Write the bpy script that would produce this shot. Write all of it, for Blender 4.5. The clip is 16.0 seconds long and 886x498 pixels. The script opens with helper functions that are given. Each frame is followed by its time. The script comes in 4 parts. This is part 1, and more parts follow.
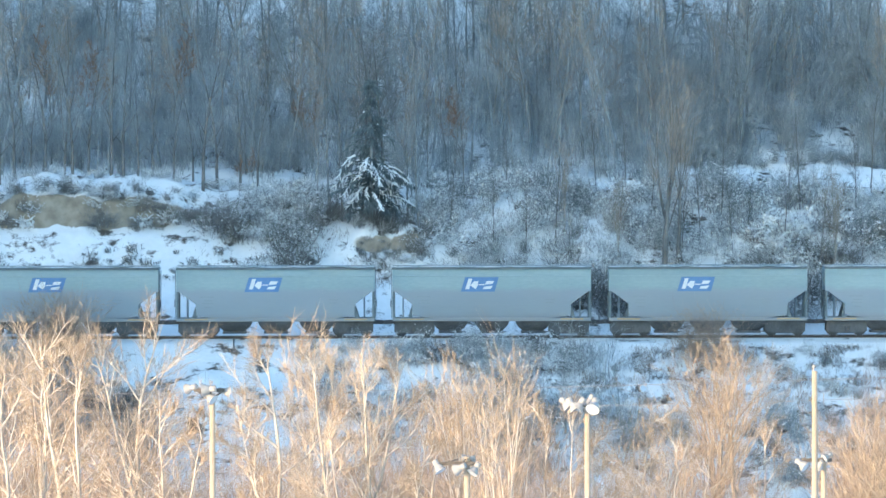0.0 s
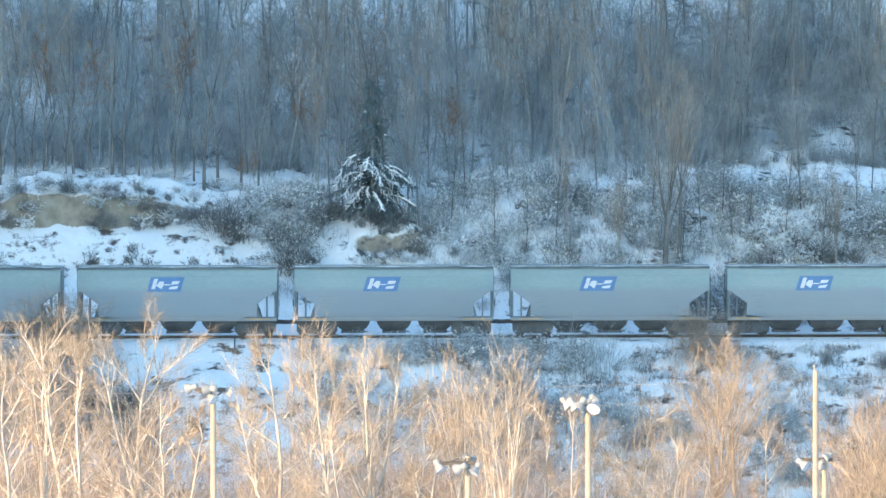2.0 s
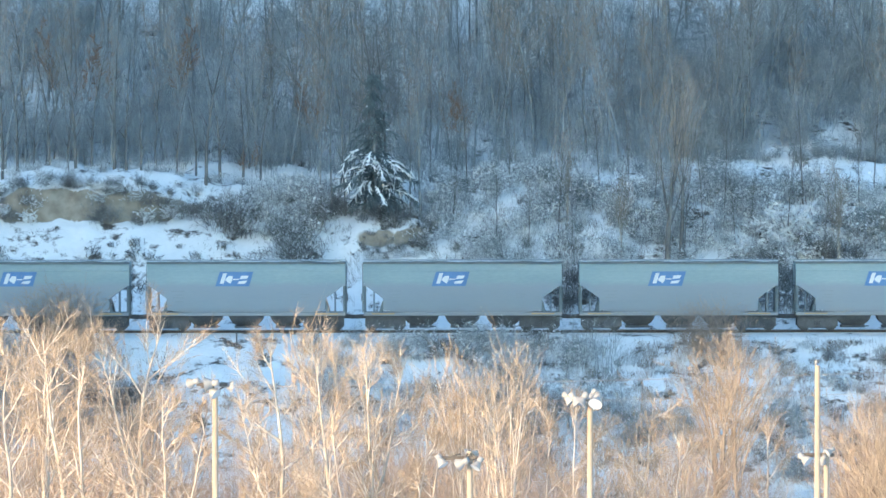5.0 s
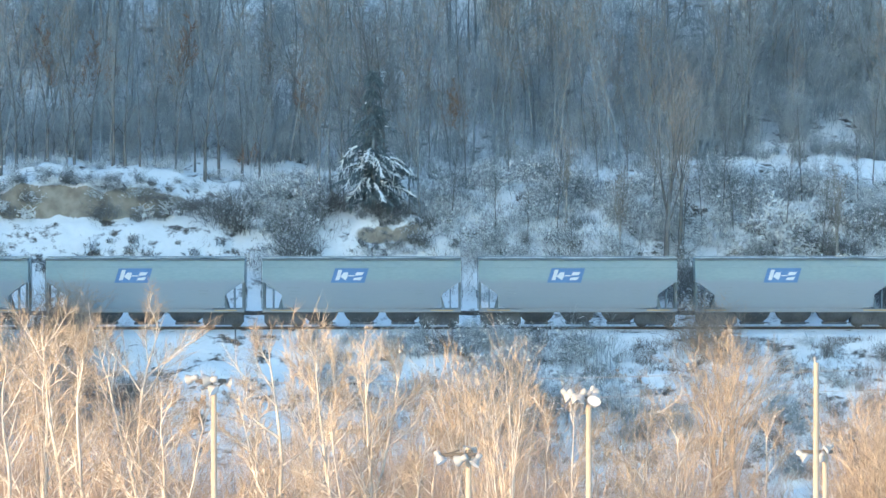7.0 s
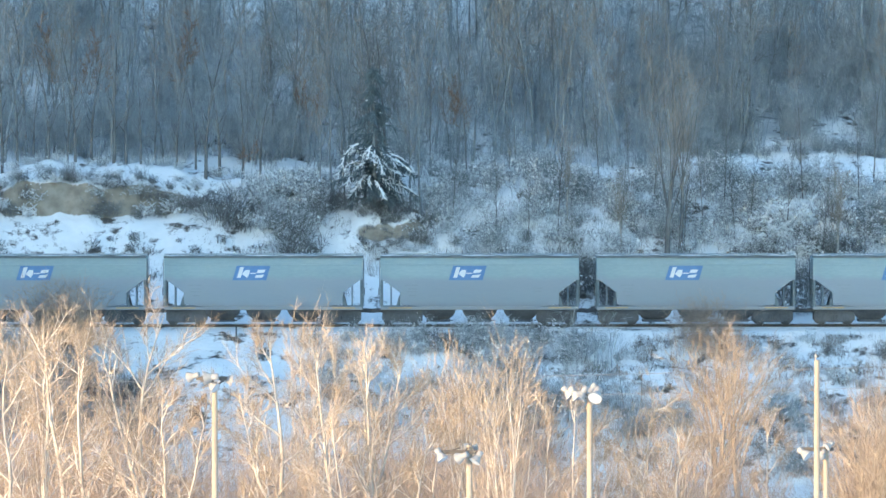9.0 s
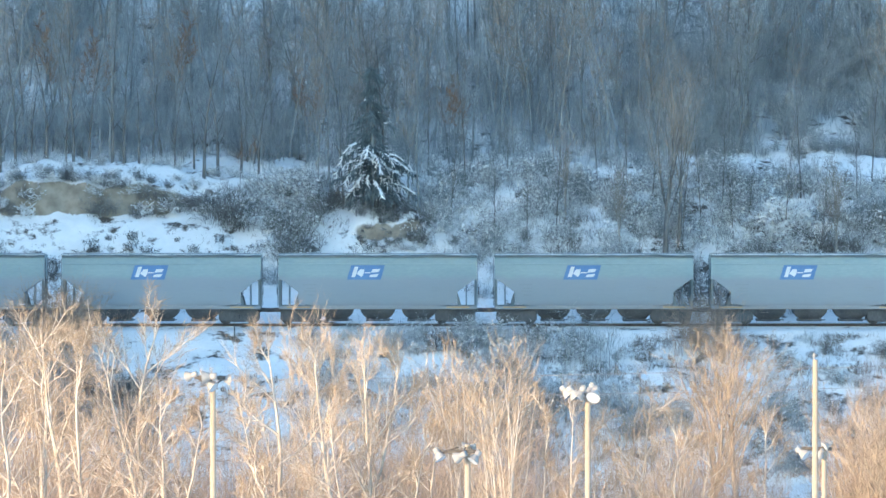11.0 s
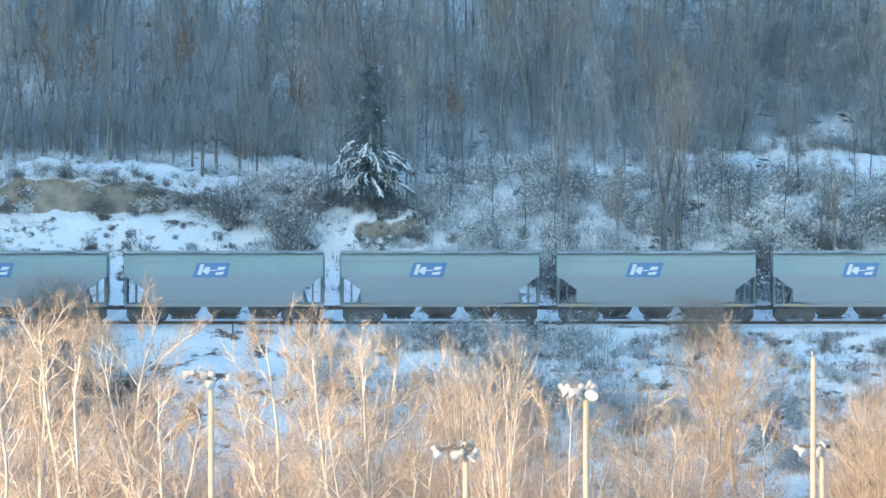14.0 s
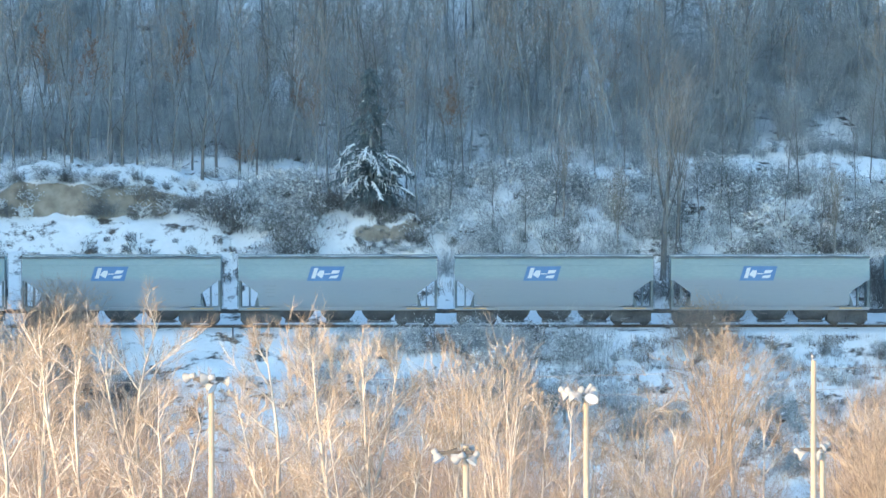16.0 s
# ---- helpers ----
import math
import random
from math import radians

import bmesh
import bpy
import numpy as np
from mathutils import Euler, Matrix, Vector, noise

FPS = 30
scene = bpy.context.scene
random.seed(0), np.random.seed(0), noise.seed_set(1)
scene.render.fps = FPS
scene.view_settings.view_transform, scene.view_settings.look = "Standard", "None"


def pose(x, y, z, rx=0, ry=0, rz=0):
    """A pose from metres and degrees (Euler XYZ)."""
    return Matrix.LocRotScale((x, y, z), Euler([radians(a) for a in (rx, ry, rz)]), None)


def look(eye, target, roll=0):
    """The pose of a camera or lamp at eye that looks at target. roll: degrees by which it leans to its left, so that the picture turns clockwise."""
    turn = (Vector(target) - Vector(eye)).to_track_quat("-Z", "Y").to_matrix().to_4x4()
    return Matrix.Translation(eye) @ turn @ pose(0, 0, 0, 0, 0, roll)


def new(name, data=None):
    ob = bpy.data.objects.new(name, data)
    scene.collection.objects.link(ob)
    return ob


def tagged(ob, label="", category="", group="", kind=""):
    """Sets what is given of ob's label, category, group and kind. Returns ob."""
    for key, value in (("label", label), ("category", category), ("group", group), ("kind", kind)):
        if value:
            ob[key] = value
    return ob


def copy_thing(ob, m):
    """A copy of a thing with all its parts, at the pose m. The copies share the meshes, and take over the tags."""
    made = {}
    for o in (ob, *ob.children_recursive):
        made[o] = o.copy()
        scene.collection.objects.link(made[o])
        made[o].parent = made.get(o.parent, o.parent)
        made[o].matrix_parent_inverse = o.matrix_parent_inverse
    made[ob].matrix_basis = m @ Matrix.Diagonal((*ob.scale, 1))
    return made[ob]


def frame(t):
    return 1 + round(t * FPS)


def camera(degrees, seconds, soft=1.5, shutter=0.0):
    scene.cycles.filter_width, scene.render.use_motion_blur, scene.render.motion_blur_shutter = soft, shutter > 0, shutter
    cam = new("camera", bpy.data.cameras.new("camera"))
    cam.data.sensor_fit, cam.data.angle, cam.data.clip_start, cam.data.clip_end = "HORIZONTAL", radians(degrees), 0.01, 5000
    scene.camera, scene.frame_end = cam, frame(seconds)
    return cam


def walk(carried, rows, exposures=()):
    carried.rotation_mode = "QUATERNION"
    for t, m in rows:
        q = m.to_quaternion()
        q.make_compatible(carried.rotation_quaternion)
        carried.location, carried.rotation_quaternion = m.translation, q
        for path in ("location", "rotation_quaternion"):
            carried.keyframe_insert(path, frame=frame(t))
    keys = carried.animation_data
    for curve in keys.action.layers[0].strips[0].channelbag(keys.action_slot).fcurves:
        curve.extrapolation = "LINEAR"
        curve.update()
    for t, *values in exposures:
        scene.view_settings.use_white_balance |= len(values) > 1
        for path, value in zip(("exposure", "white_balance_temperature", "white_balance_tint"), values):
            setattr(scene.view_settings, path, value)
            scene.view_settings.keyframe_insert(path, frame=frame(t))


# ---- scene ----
# A long lens on a bluff looks across a flat valley at a freight train below a wooded, snowy hillside.
# x runs to the right along the track, y away from the camera; the rail tops lie at z = 0, y = 428.
EYE = (0.0, 0.0, 12.0)
TRACK_Y = 428.0
cam = camera(8.0, 16.0, soft=1.5)


def aim(dx, dy, roll):
    """The camera's turn: the aim's drift over the track in metres, and the roll in degrees."""
    return look(EYE, (dx, TRACK_Y, 4.785 + dy), roll)


walk(cam, [
    (0.0, aim(0.118, 0.992, -0.110)), (0.5, aim(0.061, 1.000, -0.095)), (1.0, aim(0.176, 1.023, -0.113)),
    (1.5, aim(0.176, 0.996, -0.122)), (2.0, aim(0.061, 0.962, -0.119)), (2.5, aim(0.061, 0.866, -0.112)),
    (3.0, aim(0.065, 0.790, -0.121)), (3.5, aim(0.011, 0.714, -0.128)), (4.0, aim(-0.046, 0.698, -0.102)),
    (6.5, aim(0.0, 0.431, -0.030)), (7.0, aim(0.0, 0.389, -0.024)), (7.5, aim(-0.118, 0.279, -0.024)),
    (8.0, aim(-0.118, 0.099, -0.024)), (8.5, aim(-0.118, 0.195, -0.036)), (9.0, aim(-0.057, 0.218, -0.022)),
    (11.5, aim(0.057, 0.145, -0.005)), (12.0, aim(-0.030, 0.053, 0.0)), (12.5, aim(0.0, 0.0, 0.0)),
    (13.0, aim(0.092, 0.046, -0.009)), (13.5, aim(0.057, 0.042, -0.015)), (14.0, aim(0.179, 0.023, -0.003)),
    (14.5, aim(0.195, 0.118, -0.010)), (15.0, aim(0.214, 0.103, -0.002)), (15.5, aim(0.214, 0.156, -0.012)),
    (16.0, aim(0.172, 0.260, -0.040)),
], exposures=[(0.0, 2.27, 5990, 3), (3.5, 2.25, 5990, 3), (6.5, 2.20, 6000, 3), (9.0, 2.20, 5980, 3), (11.5, 2.20, 5860, 3), (16.0, 2.18, 5850, 3)])

# ---- light: low winter sun from the left, kept off train and hill by an added, unseen hill spur ----
SUN_ELEVATION, SUN_FROM = radians(8.0), Vector((-0.72, -0.69, 0.0)).normalized()
world = bpy.data.worlds.new("winter_sky")
scene.world = world
world.use_nodes = True
sky = world.node_tree.nodes.new("ShaderNodeTexSky")
sky.sky_type, sky.sun_disc = "NISHITA", False
sky.sun_elevation, sky.sun_rotation = SUN_ELEVATION, math.atan2(SUN_FROM.x, SUN_FROM.y)
sky.air_density, sky.dust_density, sky.ozone_density = 1.0, 0.6, 1.9
backdrop_light = world.node_tree.nodes["Background"]
backdrop_light.inputs["Strength"].default_value = 0.15
world.node_tree.links.new(sky.outputs[0], backdrop_light.inputs["Color"])
sun = new("sun", bpy.data.lights.new("sun", "SUN"))
sun.data.energy, sun.data.angle, sun.data.color = 1.9, radians(0.6), (1.0, 0.62, 0.335)
sun.matrix_world = look((SUN_FROM * math.cos(SUN_ELEVATION) + Vector((0, 0, math.sin(SUN_ELEVATION)))) * 100, (0, 0, 0))


# ---- materials ----
def surface(name, dark, light, rough=0.8, coarse=0.5, fine=8.0, bump=0.3, metal=0.0, island=0.0, spec=0.3, stretch=(1, 1, 1), per_object=0.0, world_space=False):
    """A node material: two scales of noise mix two colours, with fine relief; pieces or objects may vary in value."""
    m = bpy.data.materials.new(name)
    m.use_nodes = True
    n, k = m.node_tree.nodes, m.node_tree.links
    bsdf = n["Principled BSDF"]
    co = n.new("ShaderNodeTexCoord")
    mp = n.new("ShaderNodeMapping")
    mp.inputs["Scale"].default_value = stretch
    if world_space:
        geo = n.new("ShaderNodeNewGeometry")
        k.new(geo.outputs["Position"], mp.inputs["Vector"])
    else:
        k.new(co.outputs["Object"], mp.inputs["Vector"])
    a, b = n.new("ShaderNodeTexNoise"), n.new("ShaderNodeTexNoise")
    a.inputs["Scale"].default_value, a.inputs["Detail"].default_value = coarse, 4
    b.inputs["Scale"].default_value, b.inputs["Detail"].default_value = fine, 5
    for tex in (a, b):
        k.new(mp.outputs[0], tex.inputs["Vector"])
    add = n.new("ShaderNodeMath")
    add.operation = "MULTIPLY_ADD"
    k.new(b.outputs["Fac"], add.inputs[0])
    add.inputs[1].default_value = 0.5
    k.new(a.outputs["Fac"], add.inputs[2])
    ramp = n.new("ShaderNodeValToRGB")
    ramp.color_ramp.elements[0].position, ramp.color_ramp.elements[1].position = 0.55, 0.95
    ramp.color_ramp.elements[0].color, ramp.color_ramp.elements[1].color = (*dark, 1), (*light, 1)
    k.new(add.outputs[0], ramp.inputs[0])
    out = ramp.outputs["Color"]
    for amount, node, socket in ((island, "ShaderNodeNewGeometry", "Random Per Island"), (per_object, "ShaderNodeObjectInfo", "Random")):
        if amount:
            src = n.new(node)
            hsv, scale = n.new("ShaderNodeHueSaturation"), n.new("ShaderNodeMapRange")
            scale.inputs["To Min"].default_value, scale.inputs["To Max"].default_value = 1 - amount, 1 + amount
            k.new(src.outputs[socket], scale.inputs["Value"])
            k.new(scale.outputs[0], hsv.inputs["Value"])
            k.new(out, hsv.inputs["Color"])
            out = hsv.outputs["Color"]
    k.new(out, bsdf.inputs["Base Color"])
    bsdf.inputs["Roughness"].default_value, bsdf.inputs["Metallic"].default_value = rough, metal
    bsdf.inputs["Specular IOR Level"].default_value = spec
    if bump:
        bp = n.new("ShaderNodeBump")
        bp.inputs["Strength"].default_value, bp.inputs["Distance"].default_value = bump, 0.05
        k.new(b.outputs["Fac"], bp.inputs["Height"])
        k.new(bp.outputs[0], bsdf.inputs["Normal"])
    return m


def snow_ground_material():
    """Snow with dead grass showing through in patches, and bare sandy soil where the ground is too steep to hold snow."""
    m = surface("snow_ground", (0.74, 0.745, 0.74), (0.84, 0.84, 0.83), rough=0.9, coarse=0.25, fine=2.5, bump=0.6, spec=0.15)
    n, k = m.node_tree.nodes, m.node_tree.links
    bsdf = n["Principled BSDF"]
    snow = bsdf.inputs["Base Color"].links[0].from_socket
    geo = n.new("ShaderNodeNewGeometry")
    patch, grain = n.new("ShaderNodeTexNoise"), n.new("ShaderNodeTexNoise")
    patch.inputs["Scale"].default_value, patch.inputs["Detail"].default_value, patch.inputs["Roughness"].default_value = 0.45, 8, 0.68
    grain.inputs["Scale"].default_value, grain.inputs["Detail"].default_value = 1.2, 6
    for tex in (patch, grain):
        k.new(geo.outputs["Position"], tex.inputs["Vector"])
    cut = n.new("ShaderNodeMapRange")
    cut.inputs["From Min"].default_value, cut.inputs["From Max"].default_value = 0.56, 0.63
    k.new(patch.outputs["Fac"], cut.inputs["Value"])
    grass = n.new("ShaderNodeMixRGB")
    grass.inputs[2].default_value = (0.10, 0.09, 0.08, 1)
    k.new(cut.outputs[0], grass.inputs[0])
    k.new(snow, grass.inputs[1])
    sep = n.new("ShaderNodeSeparateXYZ")
    k.new(geo.outputs["Normal"], sep.inputs[0])
    steep = n.new("ShaderNodeMapRange")
    steep.inputs["From Min"].default_value, steep.inputs["From Max"].default_value = 0.66, 0.56
    k.new(sep.outputs["Z"], steep.inputs["Value"])
    stone = n.new("ShaderNodeValToRGB")
    stone.color_ramp.elements[0].color, stone.color_ramp.elements[1].color = (0.235, 0.205, 0.165, 1), (0.36, 0.32, 0.26, 1)
    stone.color_ramp.elements[0].position, stone.color_ramp.elements[1].position = 0.35, 0.62
    k.new(grain.outputs["Fac"], stone.inputs[0])
    last = n.new("ShaderNodeMixRGB")
    k.new(steep.outputs[0], last.inputs[0])
    k.new(grass.outputs[0], last.inputs[1])
    k.new(stone.outputs["Color"], last.inputs[2])
    k.new(last.outputs[0], bsdf.inputs["Base Color"])
    return m


SNOW_GROUND = snow_ground_material()
SNOW = surface("lying_snow", (0.80, 0.81, 0.81), (0.88, 0.88, 0.88), rough=0.9, coarse=1.0, fine=6.0, bump=0.3, spec=0.15)
BARK_PALE = surface("pale_bark", (0.52, 0.465, 0.40), (0.74, 0.68, 0.60), coarse=1.5, fine=14, island=0.25, stretch=(1, 1, 0.3), per_object=0.12)
TWIG_PALE = surface("straw_twigs", (0.34, 0.27, 0.20), (0.52, 0.43, 0.33), coarse=0.6, fine=5, bump=0, island=0.30, per_object=0.15)
BARK_GREY = surface("grey_bark", (0.17, 0.185, 0.19), (0.32, 0.33, 0.325), coarse=1.5, fine=14, island=0.25, stretch=(1, 1, 0.3), per_object=0.3)
BARK_TAN = surface("pale_tan_bark", (0.27, 0.255, 0.23), (0.42, 0.395, 0.36), coarse=1.5, fine=14, island=0.2, stretch=(1, 1, 0.3), per_object=0.15)
TWIG_GREY = surface("grey_twigs", (0.23, 0.255, 0.265), (0.385, 0.41, 0.415), coarse=0.5, fine=5, bump=0, island=0.25, per_object=0.22)
TWIG_MAUVE = surface("dull_thicket_twigs", (0.24, 0.19, 0.155), (0.38, 0.31, 0.255), coarse=0.6, fine=5, bump=0, island=0.15, per_object=0.2)
TWIG_BROWN = surface("brownish_twigs", (0.27, 0.23, 0.19), (0.44, 0.37, 0.31), coarse=0.5, fine=5, bump=0, island=0.3, per_object=0.15)
TWIG_RUST = surface("rusty_twigs", (0.22, 0.12, 0.07), (0.34, 0.20, 0.12), coarse=0.5, fine=5, bump=0, island=0.3)
TWIG_DARK = surface("dark_brush_twigs", (0.145, 0.15, 0.15), (0.26, 0.26, 0.255), coarse=0.5, fine=5, bump=0, island=0.3, per_object=0.3)
NEEDLES = surface("spruce_needles", (0.12, 0.155, 0.165), (0.185, 0.22, 0.225), coarse=1.0, fine=8, bump=0, island=0.35)
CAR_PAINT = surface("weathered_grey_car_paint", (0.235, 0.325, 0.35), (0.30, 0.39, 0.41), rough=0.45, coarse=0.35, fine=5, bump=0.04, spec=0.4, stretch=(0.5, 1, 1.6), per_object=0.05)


def tint_lower_half(m):
    """A bluer grey on the lower half of the cars' sides, with a ragged upper edge, and browner grime along the sill."""
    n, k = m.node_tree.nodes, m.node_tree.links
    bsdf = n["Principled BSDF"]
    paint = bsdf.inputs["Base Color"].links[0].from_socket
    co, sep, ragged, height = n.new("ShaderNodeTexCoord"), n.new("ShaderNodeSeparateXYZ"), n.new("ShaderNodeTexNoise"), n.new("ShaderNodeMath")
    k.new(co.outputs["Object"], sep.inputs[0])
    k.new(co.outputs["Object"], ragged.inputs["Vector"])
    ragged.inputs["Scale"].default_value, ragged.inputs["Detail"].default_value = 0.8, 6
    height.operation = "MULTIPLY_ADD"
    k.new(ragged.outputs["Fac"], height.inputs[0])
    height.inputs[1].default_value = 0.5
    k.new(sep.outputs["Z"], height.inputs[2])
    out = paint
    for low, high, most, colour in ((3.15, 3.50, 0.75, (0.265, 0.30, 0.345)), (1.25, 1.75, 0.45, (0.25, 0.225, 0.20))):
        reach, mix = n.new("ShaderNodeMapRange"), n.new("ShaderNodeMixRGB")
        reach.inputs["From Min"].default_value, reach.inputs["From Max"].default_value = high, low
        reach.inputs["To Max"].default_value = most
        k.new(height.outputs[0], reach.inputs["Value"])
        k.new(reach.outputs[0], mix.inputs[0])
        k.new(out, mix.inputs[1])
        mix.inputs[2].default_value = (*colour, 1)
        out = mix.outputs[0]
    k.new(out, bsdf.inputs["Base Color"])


tint_lower_half(CAR_PAINT)
BARK_DARK = surface("dark_grey_bark", (0.10, 0.10, 0.10), (0.22, 0.215, 0.205), coarse=1.5, fine=14, island=0.3, stretch=(1, 1, 0.3))
ROOF_GREY = surface("galvanised_roof", (0.26, 0.31, 0.33), (0.38, 0.43, 0.45), rough=0.5, coarse=0.6, fine=6, bump=0.05, metal=0.2)
SILL_GREY = surface("grimy_sill", (0.11, 0.135, 0.145), (0.20, 0.235, 0.25), rough=0.7, coarse=0.5, fine=6, bump=0.1)
DARK_STEEL = surface("grimy_dark_steel", (0.075, 0.080, 0.085), (0.14, 0.145, 0.15), rough=0.75, coarse=1.0, fine=9, bump=0.1, metal=0.2)
RAIL_STEEL = surface("rail_steel", (0.05, 0.045, 0.04), (0.12, 0.10, 0.09), rough=0.5, coarse=1.0, fine=9, bump=0.05, metal=0.6)
LOGO_BLUE = surface("blue_panel_paint", (0.105, 0.205, 0.40), (0.135, 0.25, 0.46), rough=0.5, coarse=0.6, fine=6, bump=0)
LOGO_WHITE = surface("white_panel_paint", (0.62, 0.65, 0.66), (0.72, 0.74, 0.75), rough=0.5, coarse=0.6, fine=6, bump=0)
MARK_GREY = surface("faded_stencil_paint", (0.235, 0.28, 0.31), (0.27, 0.315, 0.34), rough=0.6, bump=0)
REFLECTOR = surface("amber_reflective_tape", (0.36, 0.26, 0.15), (0.46, 0.34, 0.20), rough=0.4, bump=0)
POLE_WOOD = surface("weathered_pole_wood", (0.29, 0.24, 0.18), (0.47, 0.40, 0.31), coarse=0.8, fine=12, bump=0.3, stretch=(3, 3, 0.4))
LAMP_METAL = surface("pale_lamp_housing", (0.28, 0.28, 0.275), (0.40, 0.40, 0.39), rough=0.5, coarse=1.5, fine=9, bump=0.05)
BRACKET = surface("dark_bracket_steel", (0.10, 0.09, 0.08), (0.18, 0.16, 0.14), rough=0.6, metal=0.3)
LENS = surface("frosted_lamp_glass", (0.42, 0.47, 0.52), (0.52, 0.57, 0.62), rough=0.15, bump=0, spec=0.6)
WIRE = surface("weathered_cable", (0.28, 0.26, 0.24), (0.4, 0.38, 0.36), rough=0.5, bump=0)
GRASS = surface("dead_grass_blades", (0.12, 0.11, 0.10), (0.26, 0.23, 0.20), coarse=0.5, fine=5, bump=0, island=0.4, world_space=True)
STAKE = surface("dark_marker_post", (0.06, 0.07, 0.08), (0.12, 0.13, 0.14), bump=0)


# ---- building helpers ----
def mesh_of(name, bm, material, smooth=False):
    me = bpy.data.meshes.new(name)
    bm.normal_update()
    bm.to_mesh(me)
    bm.free()
    me.materials.append(material)
    if smooth:
        me.polygons.foreach_set("use_smooth", [True] * len(me.polygons))
    return me


def put(name, me, parent=None, label="", m=None):
    ob = new(name, me)
    if parent is not None:
        ob.parent = parent
    if m is not None:
        ob.matrix_basis = m
    return tagged(ob, label)


def part(name, bm, material, parent, label="", smooth=False):
    return put(name, mesh_of(name, bm, material, smooth), parent, label)


def box(bm, x0, y0, z0, x1, y1, z1, bevel=0.0):
    made = bmesh.ops.create_cube(bm, size=1, matrix=Matrix.LocRotScale(((x0 + x1) / 2, (y0 + y1) / 2, (z0 + z1) / 2), None, (x1 - x0, y1 - y0, z1 - z0)))
    if bevel:
        edges = list({e for v in made["verts"] for e in v.link_edges})
        bmesh.ops.bevel(bm, geom=edges, offset=bevel, segments=1, affect="EDGES")
    return bm


def cyl(bm, p0, p1, r0, r1=None, n=12):
    p0, p1 = Vector(p0), Vector(p1)
    turn = (p1 - p0).to_track_quat("Z", "Y").to_matrix().to_4x4()
    bmesh.ops.create_cone(bm, cap_ends=True, segments=n, radius1=r0, radius2=r0 if r1 is None else r1, depth=(p1 - p0).length, matrix=Matrix.Translation((p0 + p1) / 2) @ turn)
    return bm


def prism(bm, outline, y0, y1):
    """An outline in x and z, given thickness from y0 to y1."""
    a = [bm.verts.new((x, y0, z)) for x, z in outline]
    b = [bm.verts.new((x, y1, z)) for x, z in outline]
    bm.faces.new(a)
    bm.faces.new(b[::-1])
    for i in range(len(a)):
        j = (i + 1) % len(a)
        bm.faces.new((a[j], a[i], b[i], b[j]))
    bmesh.ops.recalc_face_normals(bm, faces=bm.faces)
    return bm


def quad_mesh(name, verts, quads, material, smooth=False):
    """A mesh from arrays of points and four-cornered faces."""
    verts, quads = np.asarray(verts, np.float32), np.asarray(quads, np.int32)
    me = bpy.data.meshes.new(name)
    me.vertices.add(len(verts))
    me.vertices.foreach_set("co", verts.ravel())
    me.loops.add(quads.size)
    me.loops.foreach_set("vertex_index", quads.ravel())
    me.polygons.add(len(quads))
    me.polygons.foreach_set("loop_start", np.arange(0, quads.size, 4, dtype=np.int32))
    me.polygons.foreach_set("loop_total", np.full(len(quads), 4, np.int32))
    if smooth:
        me.polygons.foreach_set("use_smooth", np.ones(len(quads), bool))
    me.materials.append(material)
    me.update(calc_edges=True)
    me.validate()
    return me


def limbs_mesh(name, segs, material, sides=3):
    """Tapered sticks: each row of segs is a start, an end and two radii."""
    s = np.asarray(segs, float)
    p0, p1, r0, r1 = s[:, 0:3], s[:, 3:6], s[:, 6], s[:, 7]
    d = p1 - p0
    d /= np.maximum(np.linalg.norm(d, axis=1, keepdims=True), 1e-6)
    side = np.where(np.abs(d[:, 2:3]) > 0.9, np.array([[1.0, 0, 0]]), np.array([[0, 0, 1.0]]))
    u = np.cross(d, side)
    u /= np.linalg.norm(u, axis=1, keepdims=True)
    v = np.cross(d, u)
    ang = np.arange(sides) * 2 * np.pi / sides
    ring = u[:, None] * np.cos(ang)[None, :, None] + v[:, None] * np.sin(ang)[None, :, None]
    pts = np.concatenate([p0[:, None] + ring * r0[:, None, None], p1[:, None] + ring * r1[:, None, None]], 1).reshape(-1, 3)
    i = np.arange(sides)
    j = (i + 1) % sides
    one = np.stack([i, j, j + sides, i + sides], 1)
    quads = (np.arange(len(s)) * 2 * sides)[:, None, None] + one[None]
    return quad_mesh(name, pts, quads.reshape(-1, 4), material, smooth=sides > 3)


